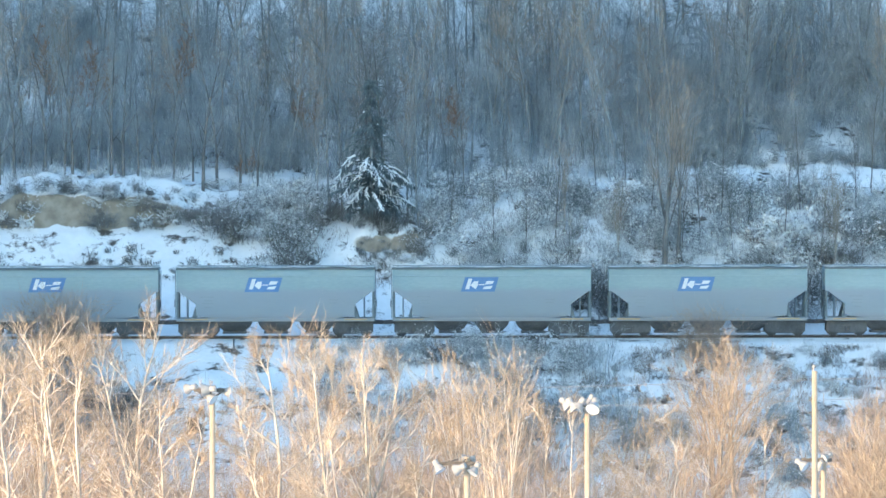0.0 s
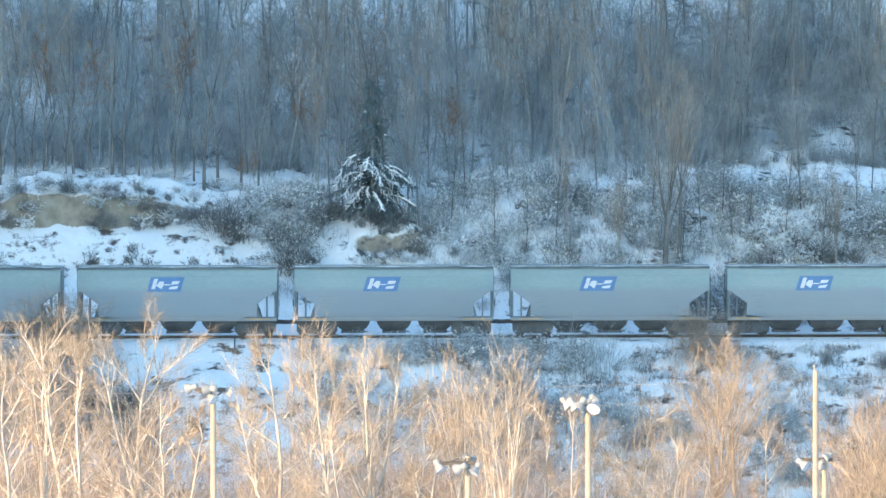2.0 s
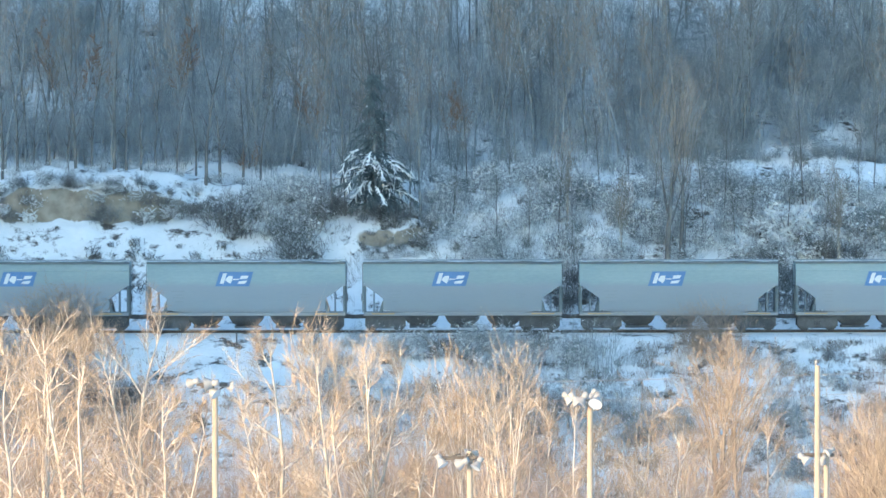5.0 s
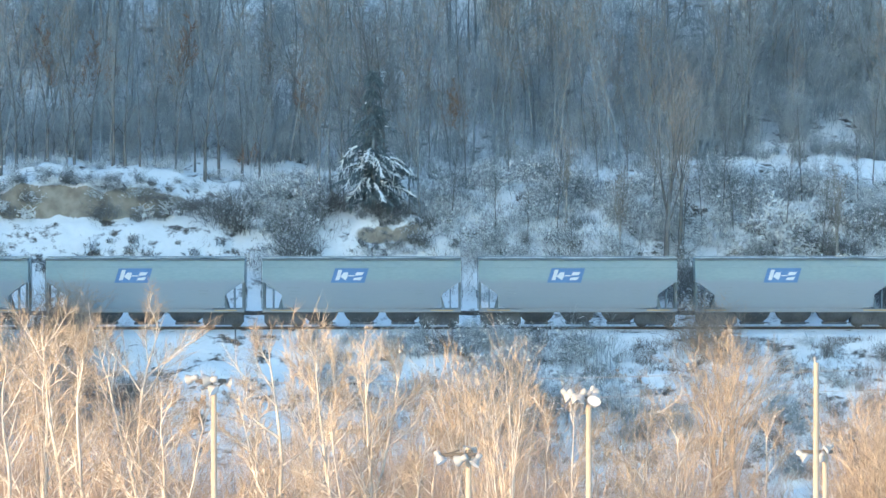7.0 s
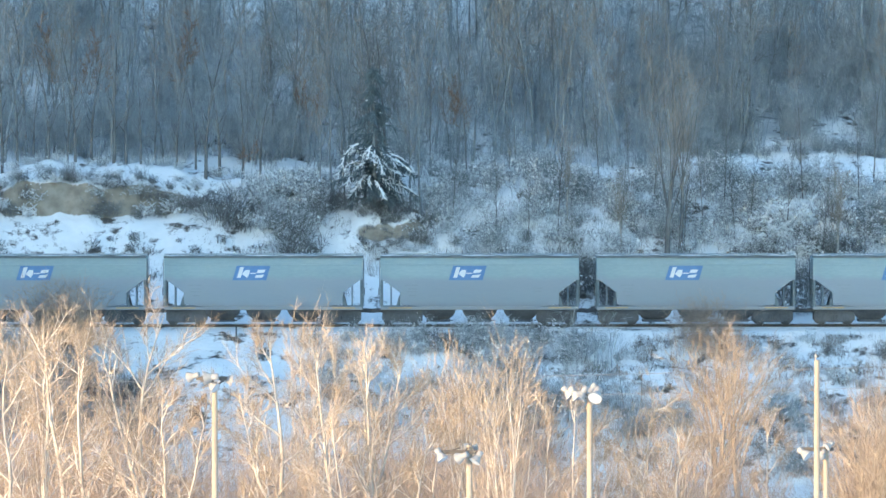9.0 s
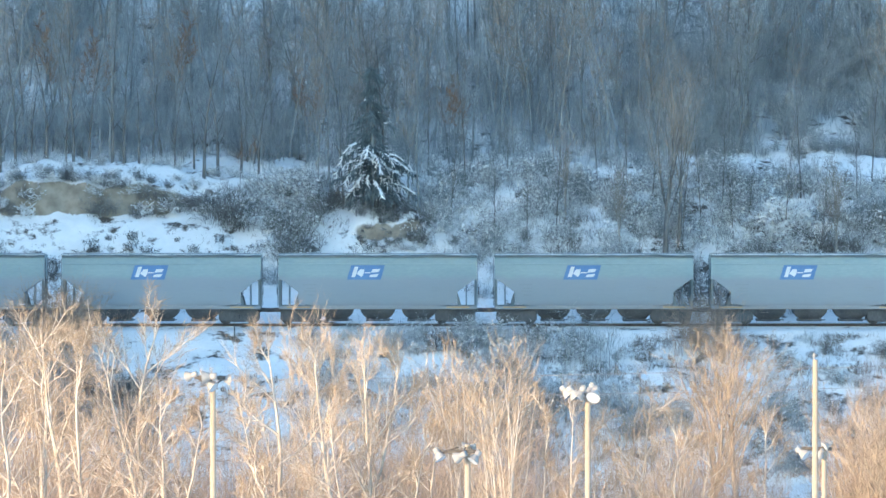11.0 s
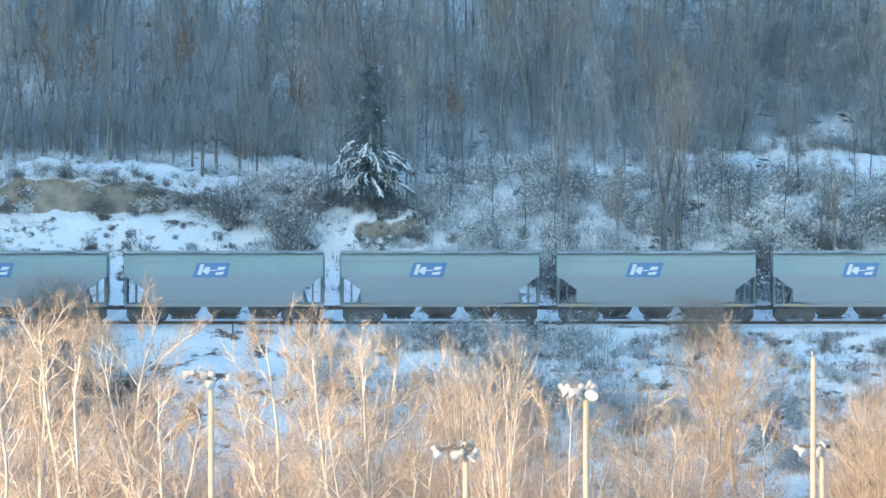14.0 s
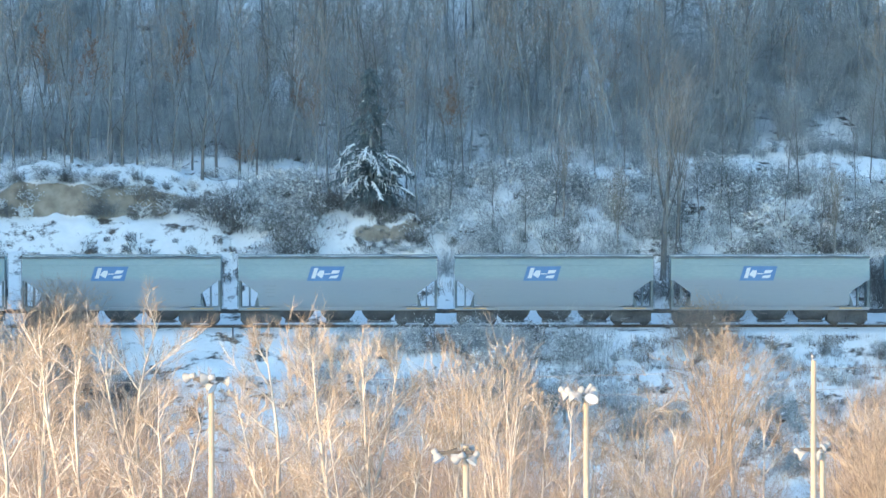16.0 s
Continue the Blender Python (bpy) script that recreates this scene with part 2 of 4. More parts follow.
def twigs_mesh(name, segs, material, rng):
    """Fine twigs as slim blades turned every way, pointed where they end: each row of segs is a start, an end and two radii."""
    s = np.asarray(segs, float)
    s = s[np.argsort(s[:, 7] < 0.55 * s[:, 6], kind="stable")]
    points = int((s[:, 7] < 0.55 * s[:, 6]).sum())
    whole = len(s) - points
    p0, p1, r0, r1 = s[:, 0:3], s[:, 3:6], s[:, 6:7], s[:, 7:8]
    w = np.cross(p1 - p0, rng.normal(0, 1, p0.shape))
    w /= np.maximum(np.linalg.norm(w, axis=1, keepdims=True), 1e-6)
    four = np.stack([p0 - w * r0, p0 + w * r0, p1 + w * r1, p1 - w * r1], 1)[:whole].reshape(-1, 3)
    three = np.stack([p0 - w * r0, p0 + w * r0, p1], 1)[whole:].reshape(-1, 3)
    pts = np.concatenate([four, three]).astype(np.float32)
    totals = np.concatenate([np.full(whole, 4), np.full(points, 3)]).astype(np.int32)
    me = bpy.data.meshes.new(name)
    me.vertices.add(len(pts))
    me.vertices.foreach_set("co", pts.ravel())
    me.loops.add(len(pts))
    me.loops.foreach_set("vertex_index", np.arange(len(pts), dtype=np.int32))
    me.polygons.add(len(totals))
    me.polygons.foreach_set("loop_start", (np.cumsum(totals) - totals).astype(np.int32))
    me.polygons.foreach_set("loop_total", totals)
    me.materials.append(material)
    me.update(calc_edges=True)
    return me


# ---- land ----
def wobble(x, y, scale, seed):
    """A smooth, repeatable unevenness of about -1 to 1."""
    rng = np.random.default_rng(seed)
    out = 0.0
    for octave in range(5):
        a, p, q = rng.uniform(0, 2 * np.pi, 3)
        f = 2 * np.pi / scale * 1.37 ** octave
        out = out + np.sin(f * (x * np.cos(a) + y * np.sin(a)) + p) * np.sin(0.6 * f * (x * np.sin(a) - y * np.cos(a)) + q) / 1.25 ** octave
    return out / 2.2


def ease(v, a, b):
    s = np.clip((v - a) / (b - a), 0, 1)
    return s * s * (3 - 2 * s)


PROFILE_Y = [-3000, -20, 6, 60, 120, 396, 402, 423.5, 424.6, 427.05, 427.1, 427.4, 427.5, 428.5, 428.6, 431, 435.5, 438, 446, 452, 460, 466, 520, 620, 760, 4000]
PROFILE_Z = [18, 10.6, 10.0, 1.0, -10.0, -10.0, -9.4, -1.0, -0.50, -0.30, -0.25, -0.20, -0.08, -0.08, -0.16, -0.3, -0.7, 0.5, 6.3, 9.3, 10.9, 12.0, 34, 72, 95, 110]


def land(x, y):
    """The height of the ground."""
    x, y = np.asarray(x, float), np.asarray(y, float)
    z = np.interp(y, PROFILE_Y, PROFILE_Z)
    bank = ease(y, 437, 441) * (1 - ease(y, 700, 900))
    z = z + bank * (0.45 * wobble(x, y, 9, 3) + 0.16 * wobble(x, y, 2.6, 4))
    z = z + ease(y, 398, 403) * (1 - ease(y, 420, 424)) * (0.5 * wobble(x, y, 11, 5) + 0.12 * wobble(x, y, 2.4, 6))
    # sandstone ledge on the left of the cutting, and a slump of bare soil under the spruce
    edge = 447.3 + 0.6 * wobble(x, y * 0, 5, 7) + 1.0 * ease(x, -24, -15)
    ledge = ease(x, -33.0, -30.0) * (1 - ease(x, -22, -16.0))
    z = z + ledge * (1.9 * ease(y, edge, edge + 0.95) - 1.9 * ease(y, edge + 1.1, 460))
    cut = ease(x, -6.8, -5.2) * (1 - ease(x, -2.2, -0.6)) * (0.75 + 0.4 * wobble(x, y * 0, 3, 17))
    slump = 444.5 + 0.5 * wobble(x, y * 0, 3, 18)
    z = z + cut * (0.95 * ease(y, slump, slump + 0.8) - 0.95 * ease(y, slump + 1.1, 452))
    # a shelf in the woods at the right
    z = z + 0.8 * ease(x, 19, 23) * (ease(y, 461, 466) - ease(y, 474, 484))
    # an unseen hill spur, added out of view to keep the sun from the cutting
    unseen_spur = (1 - ease(x, -272, -246)) * ease(y, 96, 112)
    z = z + unseen_spur * np.maximum(130 - z, 0)
    far = ease(np.abs(x), 120, 400) * (1 - ease(y, 300, 420)) * ease(y, 60, 130)
    return z + far * 0.5 * wobble(x, y, 90, 9)


def axis(*spans):
    out = [spans[0][0]]
    for a, b, step in spans:
        out.extend(np.linspace(a, b, max(int(round((b - a) / step)), 1) + 1)[1:])
    return np.array(out)


def build_ground():
    xs = axis((-2800, -300, 170), (-300, -236, 5), (-236, -60, 15), (-60, -36, 3), (-36, 36, 0.33), (36, 60, 3), (60, 420, 30), (420, 2800, 240))
    ys = axis((-2800, -40, 230), (-40, 92, 8), (92, 116, 3), (116, 396, 8), (396, 424, 0.45), (424, 426.8, 0.4), (426.8, 429, 0.1), (429, 437, 0.7), (437, 443.5, 0.35), (443.5, 449.5, 0.13), (449.5, 466, 0.4), (466, 520, 1.2), (520, 640, 12), (640, 4000, 300))
    gx, gy = np.meshgrid(xs, ys)
    pts = np.stack([gx, gy, land(gx, gy)], -1).reshape(-1, 3)
    w, h = len(xs), len(ys)
    i = (np.arange(h - 1)[:, None] * w + np.arange(w - 1)[None]).ravel()
    quads = np.stack([i, i + 1, i + 1 + w, i + w], 1)
    ground = new("ground", quad_mesh("ground", pts, quads, SNOW_GROUND, smooth=True))
    tagged(ground, "snow-covered valley floor, embankment and hillside with bare soil patches", "ground", kind="structure")


def build_track():
    for side in (-1, 1):
        rail = bmesh.new()
        y = TRACK_Y + side * 0.755
        outline = [(-0.075, -0.18), (0.075, -0.18), (0.075, -0.165), (0.012, -0.13), (0.012, -0.045), (0.036, -0.035), (0.036, 0), (-0.036, 0), (-0.036, -0.035), (-0.012, -0.045), (-0.012, -0.13), (-0.075, -0.165)]
        prism(rail, [(px, z - 0.07) for px, z in outline], -330, 330)
        me = mesh_of("rail", rail, RAIL_STEEL)
        ob = put("rail", me, None, "", Matrix.Translation((0, y, 0)) @ Matrix.Rotation(radians(90), 4, "Z"))
        tagged(ob, "dark steel running rail on snowy sleepers", "rail", kind="structure")


build_ground()
build_track()


# ---- the train ----
HALF, PITCH, SPEED = 6.68, 14.565, 11.197


def side_y(z):
    """Half the body's width at a height: the sides bulge gently."""
    return float(np.interp(z, [0.9, 1.4, 2.0, 2.6, 3.1, 3.6, 4.1, 4.45, 4.6], [1.38, 1.46, 1.53, 1.575, 1.59, 1.59, 1.565, 1.52, 1.48]))


def hopper_car():
    car = new("hopper_car")
    # body: curved side sheets over the hoppers, sloped end sheets that leave open bays beside the end posts
    stations = [(-6.68, 2.95), (-6.50, 2.93), (-5.90, 2.50), (-5.40, 2.12), (-5.36, 2.06), (-5.32, 1.30), (-4.0, 1.15), (-2.0, 1.15), (0, 1.15), (2.0, 1.15), (4.0, 1.15), (5.32, 1.30), (5.36, 2.06), (5.40, 2.12), (5.90, 2.50), (6.50, 2.93), (6.68, 2.95)]
    bm = bmesh.new()
    rows = 9
    grids = []
    for s in (-1, 1):
        grid = []
        for x, zb in stations:
            zs = [zb + (4.50 - zb) * i / (rows - 1) for i in range(rows)]
            grid.append([bm.verts.new((x, s * side_y(z), z)) for z in zs])
        for a, b in zip(grid, grid[1:]):
            for i in range(rows - 1):
                bm.faces.new((a[i], b[i], b[i + 1], a[i + 1]))
        grids.append(grid)
    for a, b in zip(range(len(stations) - 1), range(1, len(stations))):
        bm.faces.new((grids[0][a][0], grids[1][a][0], grids[1][b][0], grids[0][b][0]))
    for e in (0, -1):
        for i in range(rows - 1):
            bm.faces.new((grids[0][e][i], grids[0][e][i + 1], grids[1][e][i + 1], grids[1][e][i]))
    bmesh.ops.recalc_face_normals(bm, faces=bm.faces)
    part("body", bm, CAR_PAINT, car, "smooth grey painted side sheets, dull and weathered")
    for s in (-1, 1):
        bm = bmesh.new()
        box(bm, -HALF + 0.02, s * (side_y(3.98) + 0.004) - 0.02, 3.95, HALF - 0.02, s * (side_y(3.98) + 0.004) + 0.02, 4.01, 0.01)
        part("side_seam", bm, CAR_PAINT, car)
    # roof with a shallow crown and top chords
    bm = bmesh.new()
    arch = [(-1.50, 4.50), (-1.30, 4.56), (-0.7, 4.61), (0, 4.62), (0.7, 4.61), (1.30, 4.56), (1.50, 4.50)]
    prism(bm, [(y, z) for y, z in arch], -HALF, HALF)
    bmesh.ops.transform(bm, matrix=Matrix.Rotation(radians(90), 4, "Z"), verts=bm.verts)
    part("roof", bm, ROOF_GREY, car)
    for s in (-1, 1):
        bm = bmesh.new()
        box(bm, -HALF - 0.03, s * 1.56 - 0.07, 4.42, HALF + 0.03, s * 1.56 + 0.07, 4.56, 0.015)
        part("top_chord", bm, SILL_GREY, car)
        bm = bmesh.new()
        box(bm, -HALF, s * 1.50 - 0.06, 0.93, HALF, s * 1.50 + 0.06, 1.16, 0.02)
        part("side_sill", bm, CAR_PAINT, car)
        bm = bmesh.new()
        box(bm, -HALF, s * 0.95 - 0.22, 4.655, HALF, s * 0.95 + 0.22, 4.685)
        for i in range(10):
            x = -6.3 + i * 1.4
            box(bm, x - 0.03, s * 0.95 - 0.18, 4.56, x + 0.03, s * 0.95 + 0.18, 4.66)
        part("running_board", bm, ROOF_GREY, car)
    bm = bmesh.new()
    box(bm, -5.9, -0.36, 4.59, 5.9, 0.36, 4.70, 0.03)
    part("roof_hatch", bm, ROOF_GREY, car, "long trough hatch cover along the roof")
    # thin snow left on the roof
    rng = np.random.default_rng(11)
    rows_y = [-1.40, -1.30, -0.9, -0.4]
    nx = 60
    pts, quads = [], []
    for j, y in enumerate(rows_y):
        for i in range(nx + 1):
            x = -HALF + 2 * HALF * i / nx
            top = float(np.interp(abs(y), [0, 0.7, 1.3, 1.52], [4.62, 4.61, 4.565, 4.53]))
            thick = 0.0 if j == 3 else max(0.005, 0.04 + 0.05 * float(wobble(x, y, 2.2, 21)))
            pts.append((x, y - (0.02 if j == 0 else 0), top + thick))
    for j in range(3):
        for i in range(nx):
            a = j * (nx + 1) + i
            quads.append((a, a + 1, a + nx + 2, a + nx + 1))
    put("roof_snow", quad_mesh("roof_snow", pts, quads, SNOW, True), car, "thin crust of snow along the roof edge")
    for e in (-1, 1):
        # end posts, platform, ladder and brake gear in the open end bay
        for s in (-1, 1):
            bm = bmesh.new()
            box(bm, e * 6.60 - 0.08, s * 1.46 - 0.07, 1.14, e * 6.60 + 0.08, s * 1.46 + 0.07, 3.0, 0.01)
            part("end_post", bm, SILL_GREY, car)
            bm = bmesh.new()
            for k in range(8):
                z = 1.3 + k * 0.38
                cyl(bm, (e * 6.74, s * 1.50, z), (e * 6.74, s * 1.05, z), 0.012, n=6)
            for y in (1.50, 1.05):
                cyl(bm, (e * 6.74, s * y, 1.15), (e * 6.74, s * y, 4.35), 0.014, n=6)
            part("ladder", bm, SILL_GREY, car)
            bm = bmesh.new()
            prism(bm, [(e * 5.36, 1.16), (e * 5.62, 1.16), (e * 5.50, 1.62), (e * 5.36, 2.0)], s * 1.40 - 0.03, s * 1.40 + 0.03)
            part("gusset", bm, SILL_GREY, car)
        bm = bmesh.new()
        box(bm, min(e * 5.3, e * HALF), -1.44, 0.96, max(e * 5.3, e * HALF), 1.44, 1.10, 0.01)
        part("end_platform", bm, SILL_GREY, car)
        bm = bmesh.new()
        prism(bm, [(e * 5.92, 1.10), (e * 6.02, 1.10), (e * 6.02, 2.56), (e * 5.92, 2.52)], -0.62, 0.62)
        part("end_stiffener", bm, CAR_PAINT, car)
        bm = bmesh.new()
        box(bm, min(e * 6.5, e * 7.05), -0.17, 0.72, max(e * 6.5, e * 7.05), 0.17, 1.0, 0.03)
        box(bm, min(e * 7.0, e * 7.30), -0.14, 0.70, max(e * 7.0, e * 7.30), 0.14, 0.98, 0.05)
        part("coupler", bm, DARK_STEEL, car)
        bm = bmesh.new()
        cyl(bm, (e * 4.5, -0.3, 0.80), (e * 4.5, 0.3, 0.80), 0.16, n=12)
        part("brake_cylinder" if e > 0 else "air_reservoir", bm, DARK_STEEL, car)
        bm = bmesh.new()
        cyl(bm, (e * 6.78, -0.55, 2.15), (e * 6.83, -0.55, 2.15), 0.26, n=14)
        part("hand_wheel", bm, DARK_STEEL, car)
    # three hoppers with discharge gates
    for x in (-2.78, 0, 2.78):
        bm = bmesh.new()
        top, low = 1.24, 0.62
        ring = [[bm.verts.new((x + sx * w, sy * d, z)) for sx, sy in ((-1, -1), (1, -1), (1, 1), (-1, 1))] for w, d, z in ((top, 1.42, 1.16), (1.18, 1.34, 0.92), (1.10, 1.20, 0.70), (0.96, 1.02, 0.50), (0.78, 0.85, 0.34), (low, 0.75, 0.24))]
        for a, b in zip(ring, ring[1:]):
            for i in range(4):
                j = (i + 1) % 4
                bm.faces.new((a[i], a[j], b[j], b[i]))
        bm.faces.new(ring[-1])
        bm.faces.new(ring[0][::-1])
        bmesh.ops.recalc_face_normals(bm, faces=bm.faces)
        hopper = part("hopper", bm, DARK_STEEL, car)
        bm = bmesh.new()
        box(bm, x - 0.80, -0.95, 0.10, x + 0.80, 0.95, 0.26, 0.015)
        part("discharge_gate", bm, DARK_STEEL, hopper)
        bm = bmesh.new()
        box(bm, x - 0.70, -1.36, 0.18, x + 1.02, -1.30, 0.25)
        part("gate_rod", bm, DARK_STEEL, hopper)
    bm = bmesh.new()
    box(bm, -6.5, -0.38, 0.62, -4.1, 0.38, 0.94, 0.02)
    part("stub_sill", bm, DARK_STEEL, car)
    bm = bmesh.new()
    box(bm, 4.1, -0.38, 0.62, 6.5, 0.38, 0.94, 0.02)
    part("stub_sill", bm, DARK_STEEL, car)
    # trucks
    for e in (-1, 1):
        bm = bmesh.new()
        box(bm, e * 5.2 - 0.22, -1.1, 0.48, e * 5.2 + 0.22, 1.1, 0.80, 0.03)
        truck = part("truck", bm, DARK_STEEL, car, "cast steel bolster and side frames, black with grime")
        for s in (-1, 1):
            bm = bmesh.new()
            c = e * 5.2
            prism(bm, [(c - 1.36, 0.20), (c - 1.36, 0.72), (c - 1.20, 0.90), (c + 1.20, 0.90), (c + 1.36, 0.72), (c + 1.36, 0.20), (c + 0.9, 0.16), (c + 0.42, 0.06), (c - 0.42, 0.06), (c - 0.9, 0.16)], s * 1.06 - 0.09, s * 1.06 + 0.09)
            part("side_frame", bm, DARK_STEEL, truck)
            bm = bmesh.new()
            for dx in (-0.16, 0, 0.16):
                cyl(bm, (c + dx, s * 1.17, 0.26), (c + dx, s * 1.17, 0.52), 0.06, n=8)
            part("spring", bm, DARK_STEEL, truck)
    bm = bmesh.new()
    cyl(bm, (0, -1.05, 0), (0, 1.05, 0), 0.08, n=10)
    for s in (-1, 1):
        cyl(bm, (0, s * 0.70, 0), (0, s * 0.84, 0), 0.42, n=20)
        cyl(bm, (0, s * 0.66, 0), (0, s * 0.70, 0), 0.45, n=20)
        cyl(bm, (0, s * 0.86, 0), (0, s * 1.10, 0), 0.12, n=8)
        box(bm, -0.05, s * 0.85 - 0.012, -0.3, 0.05, s * 0.85 + 0.012, 0.3)
    wheels = mesh_of("wheelset", bm, DARK_STEEL)
    for x in (-6.09, -4.31, 4.31, 6.09):
        put("wheelset", wheels, car, "", Matrix.Translation((x, 0, 0.35)))
    # painted emblem panel, stencil marks and reflective tape on both sides
    for s in (-1, 1):
        def flat(name, outline, z_out, material, label=""):
            bm = bmesh.new()
            prism(bm, outline, 0, 0.006)
            stand = max(side_y(z + dz) for _, z in outline for dz in (-0.5, 0, 0.5) if len(outline) > 3 and z > 2.9 or dz == 0)
            for v in bm.verts:
                v.co.y = s * (stand + z_out + v.co.y)
            bmesh.ops.recalc_face_normals(bm, faces=bm.faces)
            return part(name, bm, material, car, label)
        flip = 1 if s < 0 else -1
        cx = -0.80
        flat("emblem_panel", [(flip * (cx + a), z) for a, z in ((-1.28, 2.93), (1.00, 2.93), (1.28, 3.90), (-0.98, 3.90))], 0.002, LOGO_BLUE, "slanted blue emblem panel")
        whites = [
            [(-0.98, 3.10), (-0.72, 3.10), (-0.50, 3.80), (-0.76, 3.80)],
            [(-0.64, 3.34), (-0.28, 3.10), (-0.14, 3.34), (-0.10, 3.62), (-0.40, 3.62)],
            [(-0.10, 3.36), (0.30, 3.36), (0.31, 3.43), (-0.08, 3.43)],
            [(0.22, 3.10), (0.72, 3.10), (0.88, 3.32), (0.30, 3.26)],
            [(0.34, 3.40), (0.84, 3.44), (0.98, 3.64), (0.46, 3.64)],
        ]
        for w in whites:
            flat("emblem_mark", [(flip * (cx + a), z) for a, z in w], 0.010, LOGO_WHITE)
        for a, z, w in ((-4.6, 2.55, 0.9), (-4.5, 2.30, 0.6), (-4.55, 2.12, 0.75), (-4.5, 1.85, 0.5), (3.9, 2.35, 0.7), (3.9, 2.15, 0.55)):
            flat("stencil_mark", [(flip * a - w / 2, z), (flip * a + w / 2, z), (flip * a + w / 2, z + 0.08), (flip * a - w / 2, z + 0.08)], 0.002, MARK_GREY)
        for x in (-5.75, -5.0, 5.0, 5.75):
            bm = bmesh.new()
            box(bm, x - 0.36, s * 1.565 - 0.006, 1.02, x + 0.42, s * 1.565 + 0.006, 1.12)
            part("reflective_tape", bm, REFLECTOR, car)
    tagged(car, "light grey covered hopper railcar with a slanted blue emblem panel", "railcar", group="hopper cars of the freight train")
    return car


def build_train():
    first = hopper_car()
    cars = [first]
    for i in range(19):
        cars.append(copy_thing(first, Matrix.Translation((i * PITCH, TRACK_Y, 0))))
    return cars


cars = build_train()


# ---- trees and brush ----
def bend(rng, d, amount, up):
    d = d + rng.normal(0, amount, 3) + np.array([0, 0, up])
    return d / np.linalg.norm(d)


def shoot(rng, out, p, d, length, r0, r1, steps, amount, up):
    """A curved, tapering branch. Returns its joints: place, heading and radius."""
    joints = []
    for i in range(steps):
        q = p + d * length / steps
        a, b = r0 + (r1 - r0) * i / steps, r0 + (r1 - r0) * (i + 1) / steps
        out.append((*p, *q, a, b))
        joints.append((q, d, b))
        p, d = q, bend(rng, d, amount, up)
    return joints


def off(rng, d, angle):
    """A heading that leaves d by an angle, to a random side."""
    side = np.cross(d, rng.normal(0, 1, 3))
    side /= np.linalg.norm(side)
    return d * math.cos(angle) + side * math.sin(angle)


def spray(rng, fine, q, d, length, r, twigs, up):
    """A side branch with its twigs."""
    sub = shoot(rng, fine, q, d, length, r * 1.3, r, 3, 0.12, up)
    for _ in range(twigs):
        q3, d3, r3 = sub[int(rng.integers(0, 3))]
        shoot(rng, fine, q3 - d3 * length / 3 * rng.uniform(0, 1), off(rng, d3, rng.uniform(0.25, 0.75)), length * rng.uniform(0.25, 0.6), r, r * 0.4, 1, 0.1, up)


def slim_tree(seed, height, radius, start=0.3, limbs=16, subs=7, twigs=4, spread=0.55, up=0.10, reach=0.3, twig_r=0.016):
    """Sticks of a leafless tree with one straight trunk and fine limbs."""
    rng = np.random.default_rng(seed)
    wood, fine = [], []
    d = np.array([rng.normal(0, 0.05), rng.normal(0, 0.05), 1.0])
    trunk = shoot(rng, wood, np.array([0, 0, -0.3]), d / np.linalg.norm(d), height, radius, 0.015, 12, 0.045, 0.03)
    for i in range(limbs):
        f = start + (0.97 - start) * (i + rng.uniform(0, 1)) / limbs
        q, dd, r = trunk[min(int(f * 12), 11)]
        length = height * reach * (1.08 - f) ** 0.6 * rng.uniform(0.6, 1.15)
        limb = shoot(rng, wood, q, off(rng, dd, spread * rng.uniform(0.6, 1.3)), length, max(r * 0.4, 0.012), 0.008, 4, 0.10, up)
        for _ in range(subs):
            q2, d2, r2 = limb[int(rng.integers(0, 4))]
            spray(rng, fine, q2, off(rng, d2, rng.uniform(0.3, 0.9)), length * rng.uniform(0.25, 0.55), twig_r, twigs, up)
    return np.array(wood), np.array(fine)


def broom_tree(seed, height, radius, fork=0.45, fan=0.30, stems=14, lean=0.0, twig_r=0.006, twigs=6, wiggle=0.06, sprays=12):
    """Sticks of a leafless tree: many steep stems rise from one short trunk, like a broom."""
    rng = np.random.default_rng(seed)
    wood, fine = [], []
    tilt = np.array([lean / height, 0, 1.0])
    trunk = shoot(rng, wood, np.array([0, 0, -0.3]), tilt / np.linalg.norm(tilt), height * fork * 1.25, radius, radius * 0.6, 8, 0.03, 0.02)
    for i in range(stems):
        q, dd, r = trunk[int(rng.integers(4, 8))]
        length = (height - q[2]) * rng.uniform(0.78, 1.05)
        stem = shoot(rng, wood, q, off(rng, dd, fan * rng.uniform(0.2, 1.15)), length, r * rng.uniform(0.17, 0.32), 0.007, 7, wiggle, 0.045)
        for _ in range(sprays):
            q2, d2, r2 = stem[int(rng.integers(1, 7))]
            spray(rng, fine, q2, off(rng, d2, rng.uniform(0.3, 0.8)), length * rng.uniform(0.10, 0.26), twig_r, twigs, 0.06)
    return np.array(wood), np.array(fine)


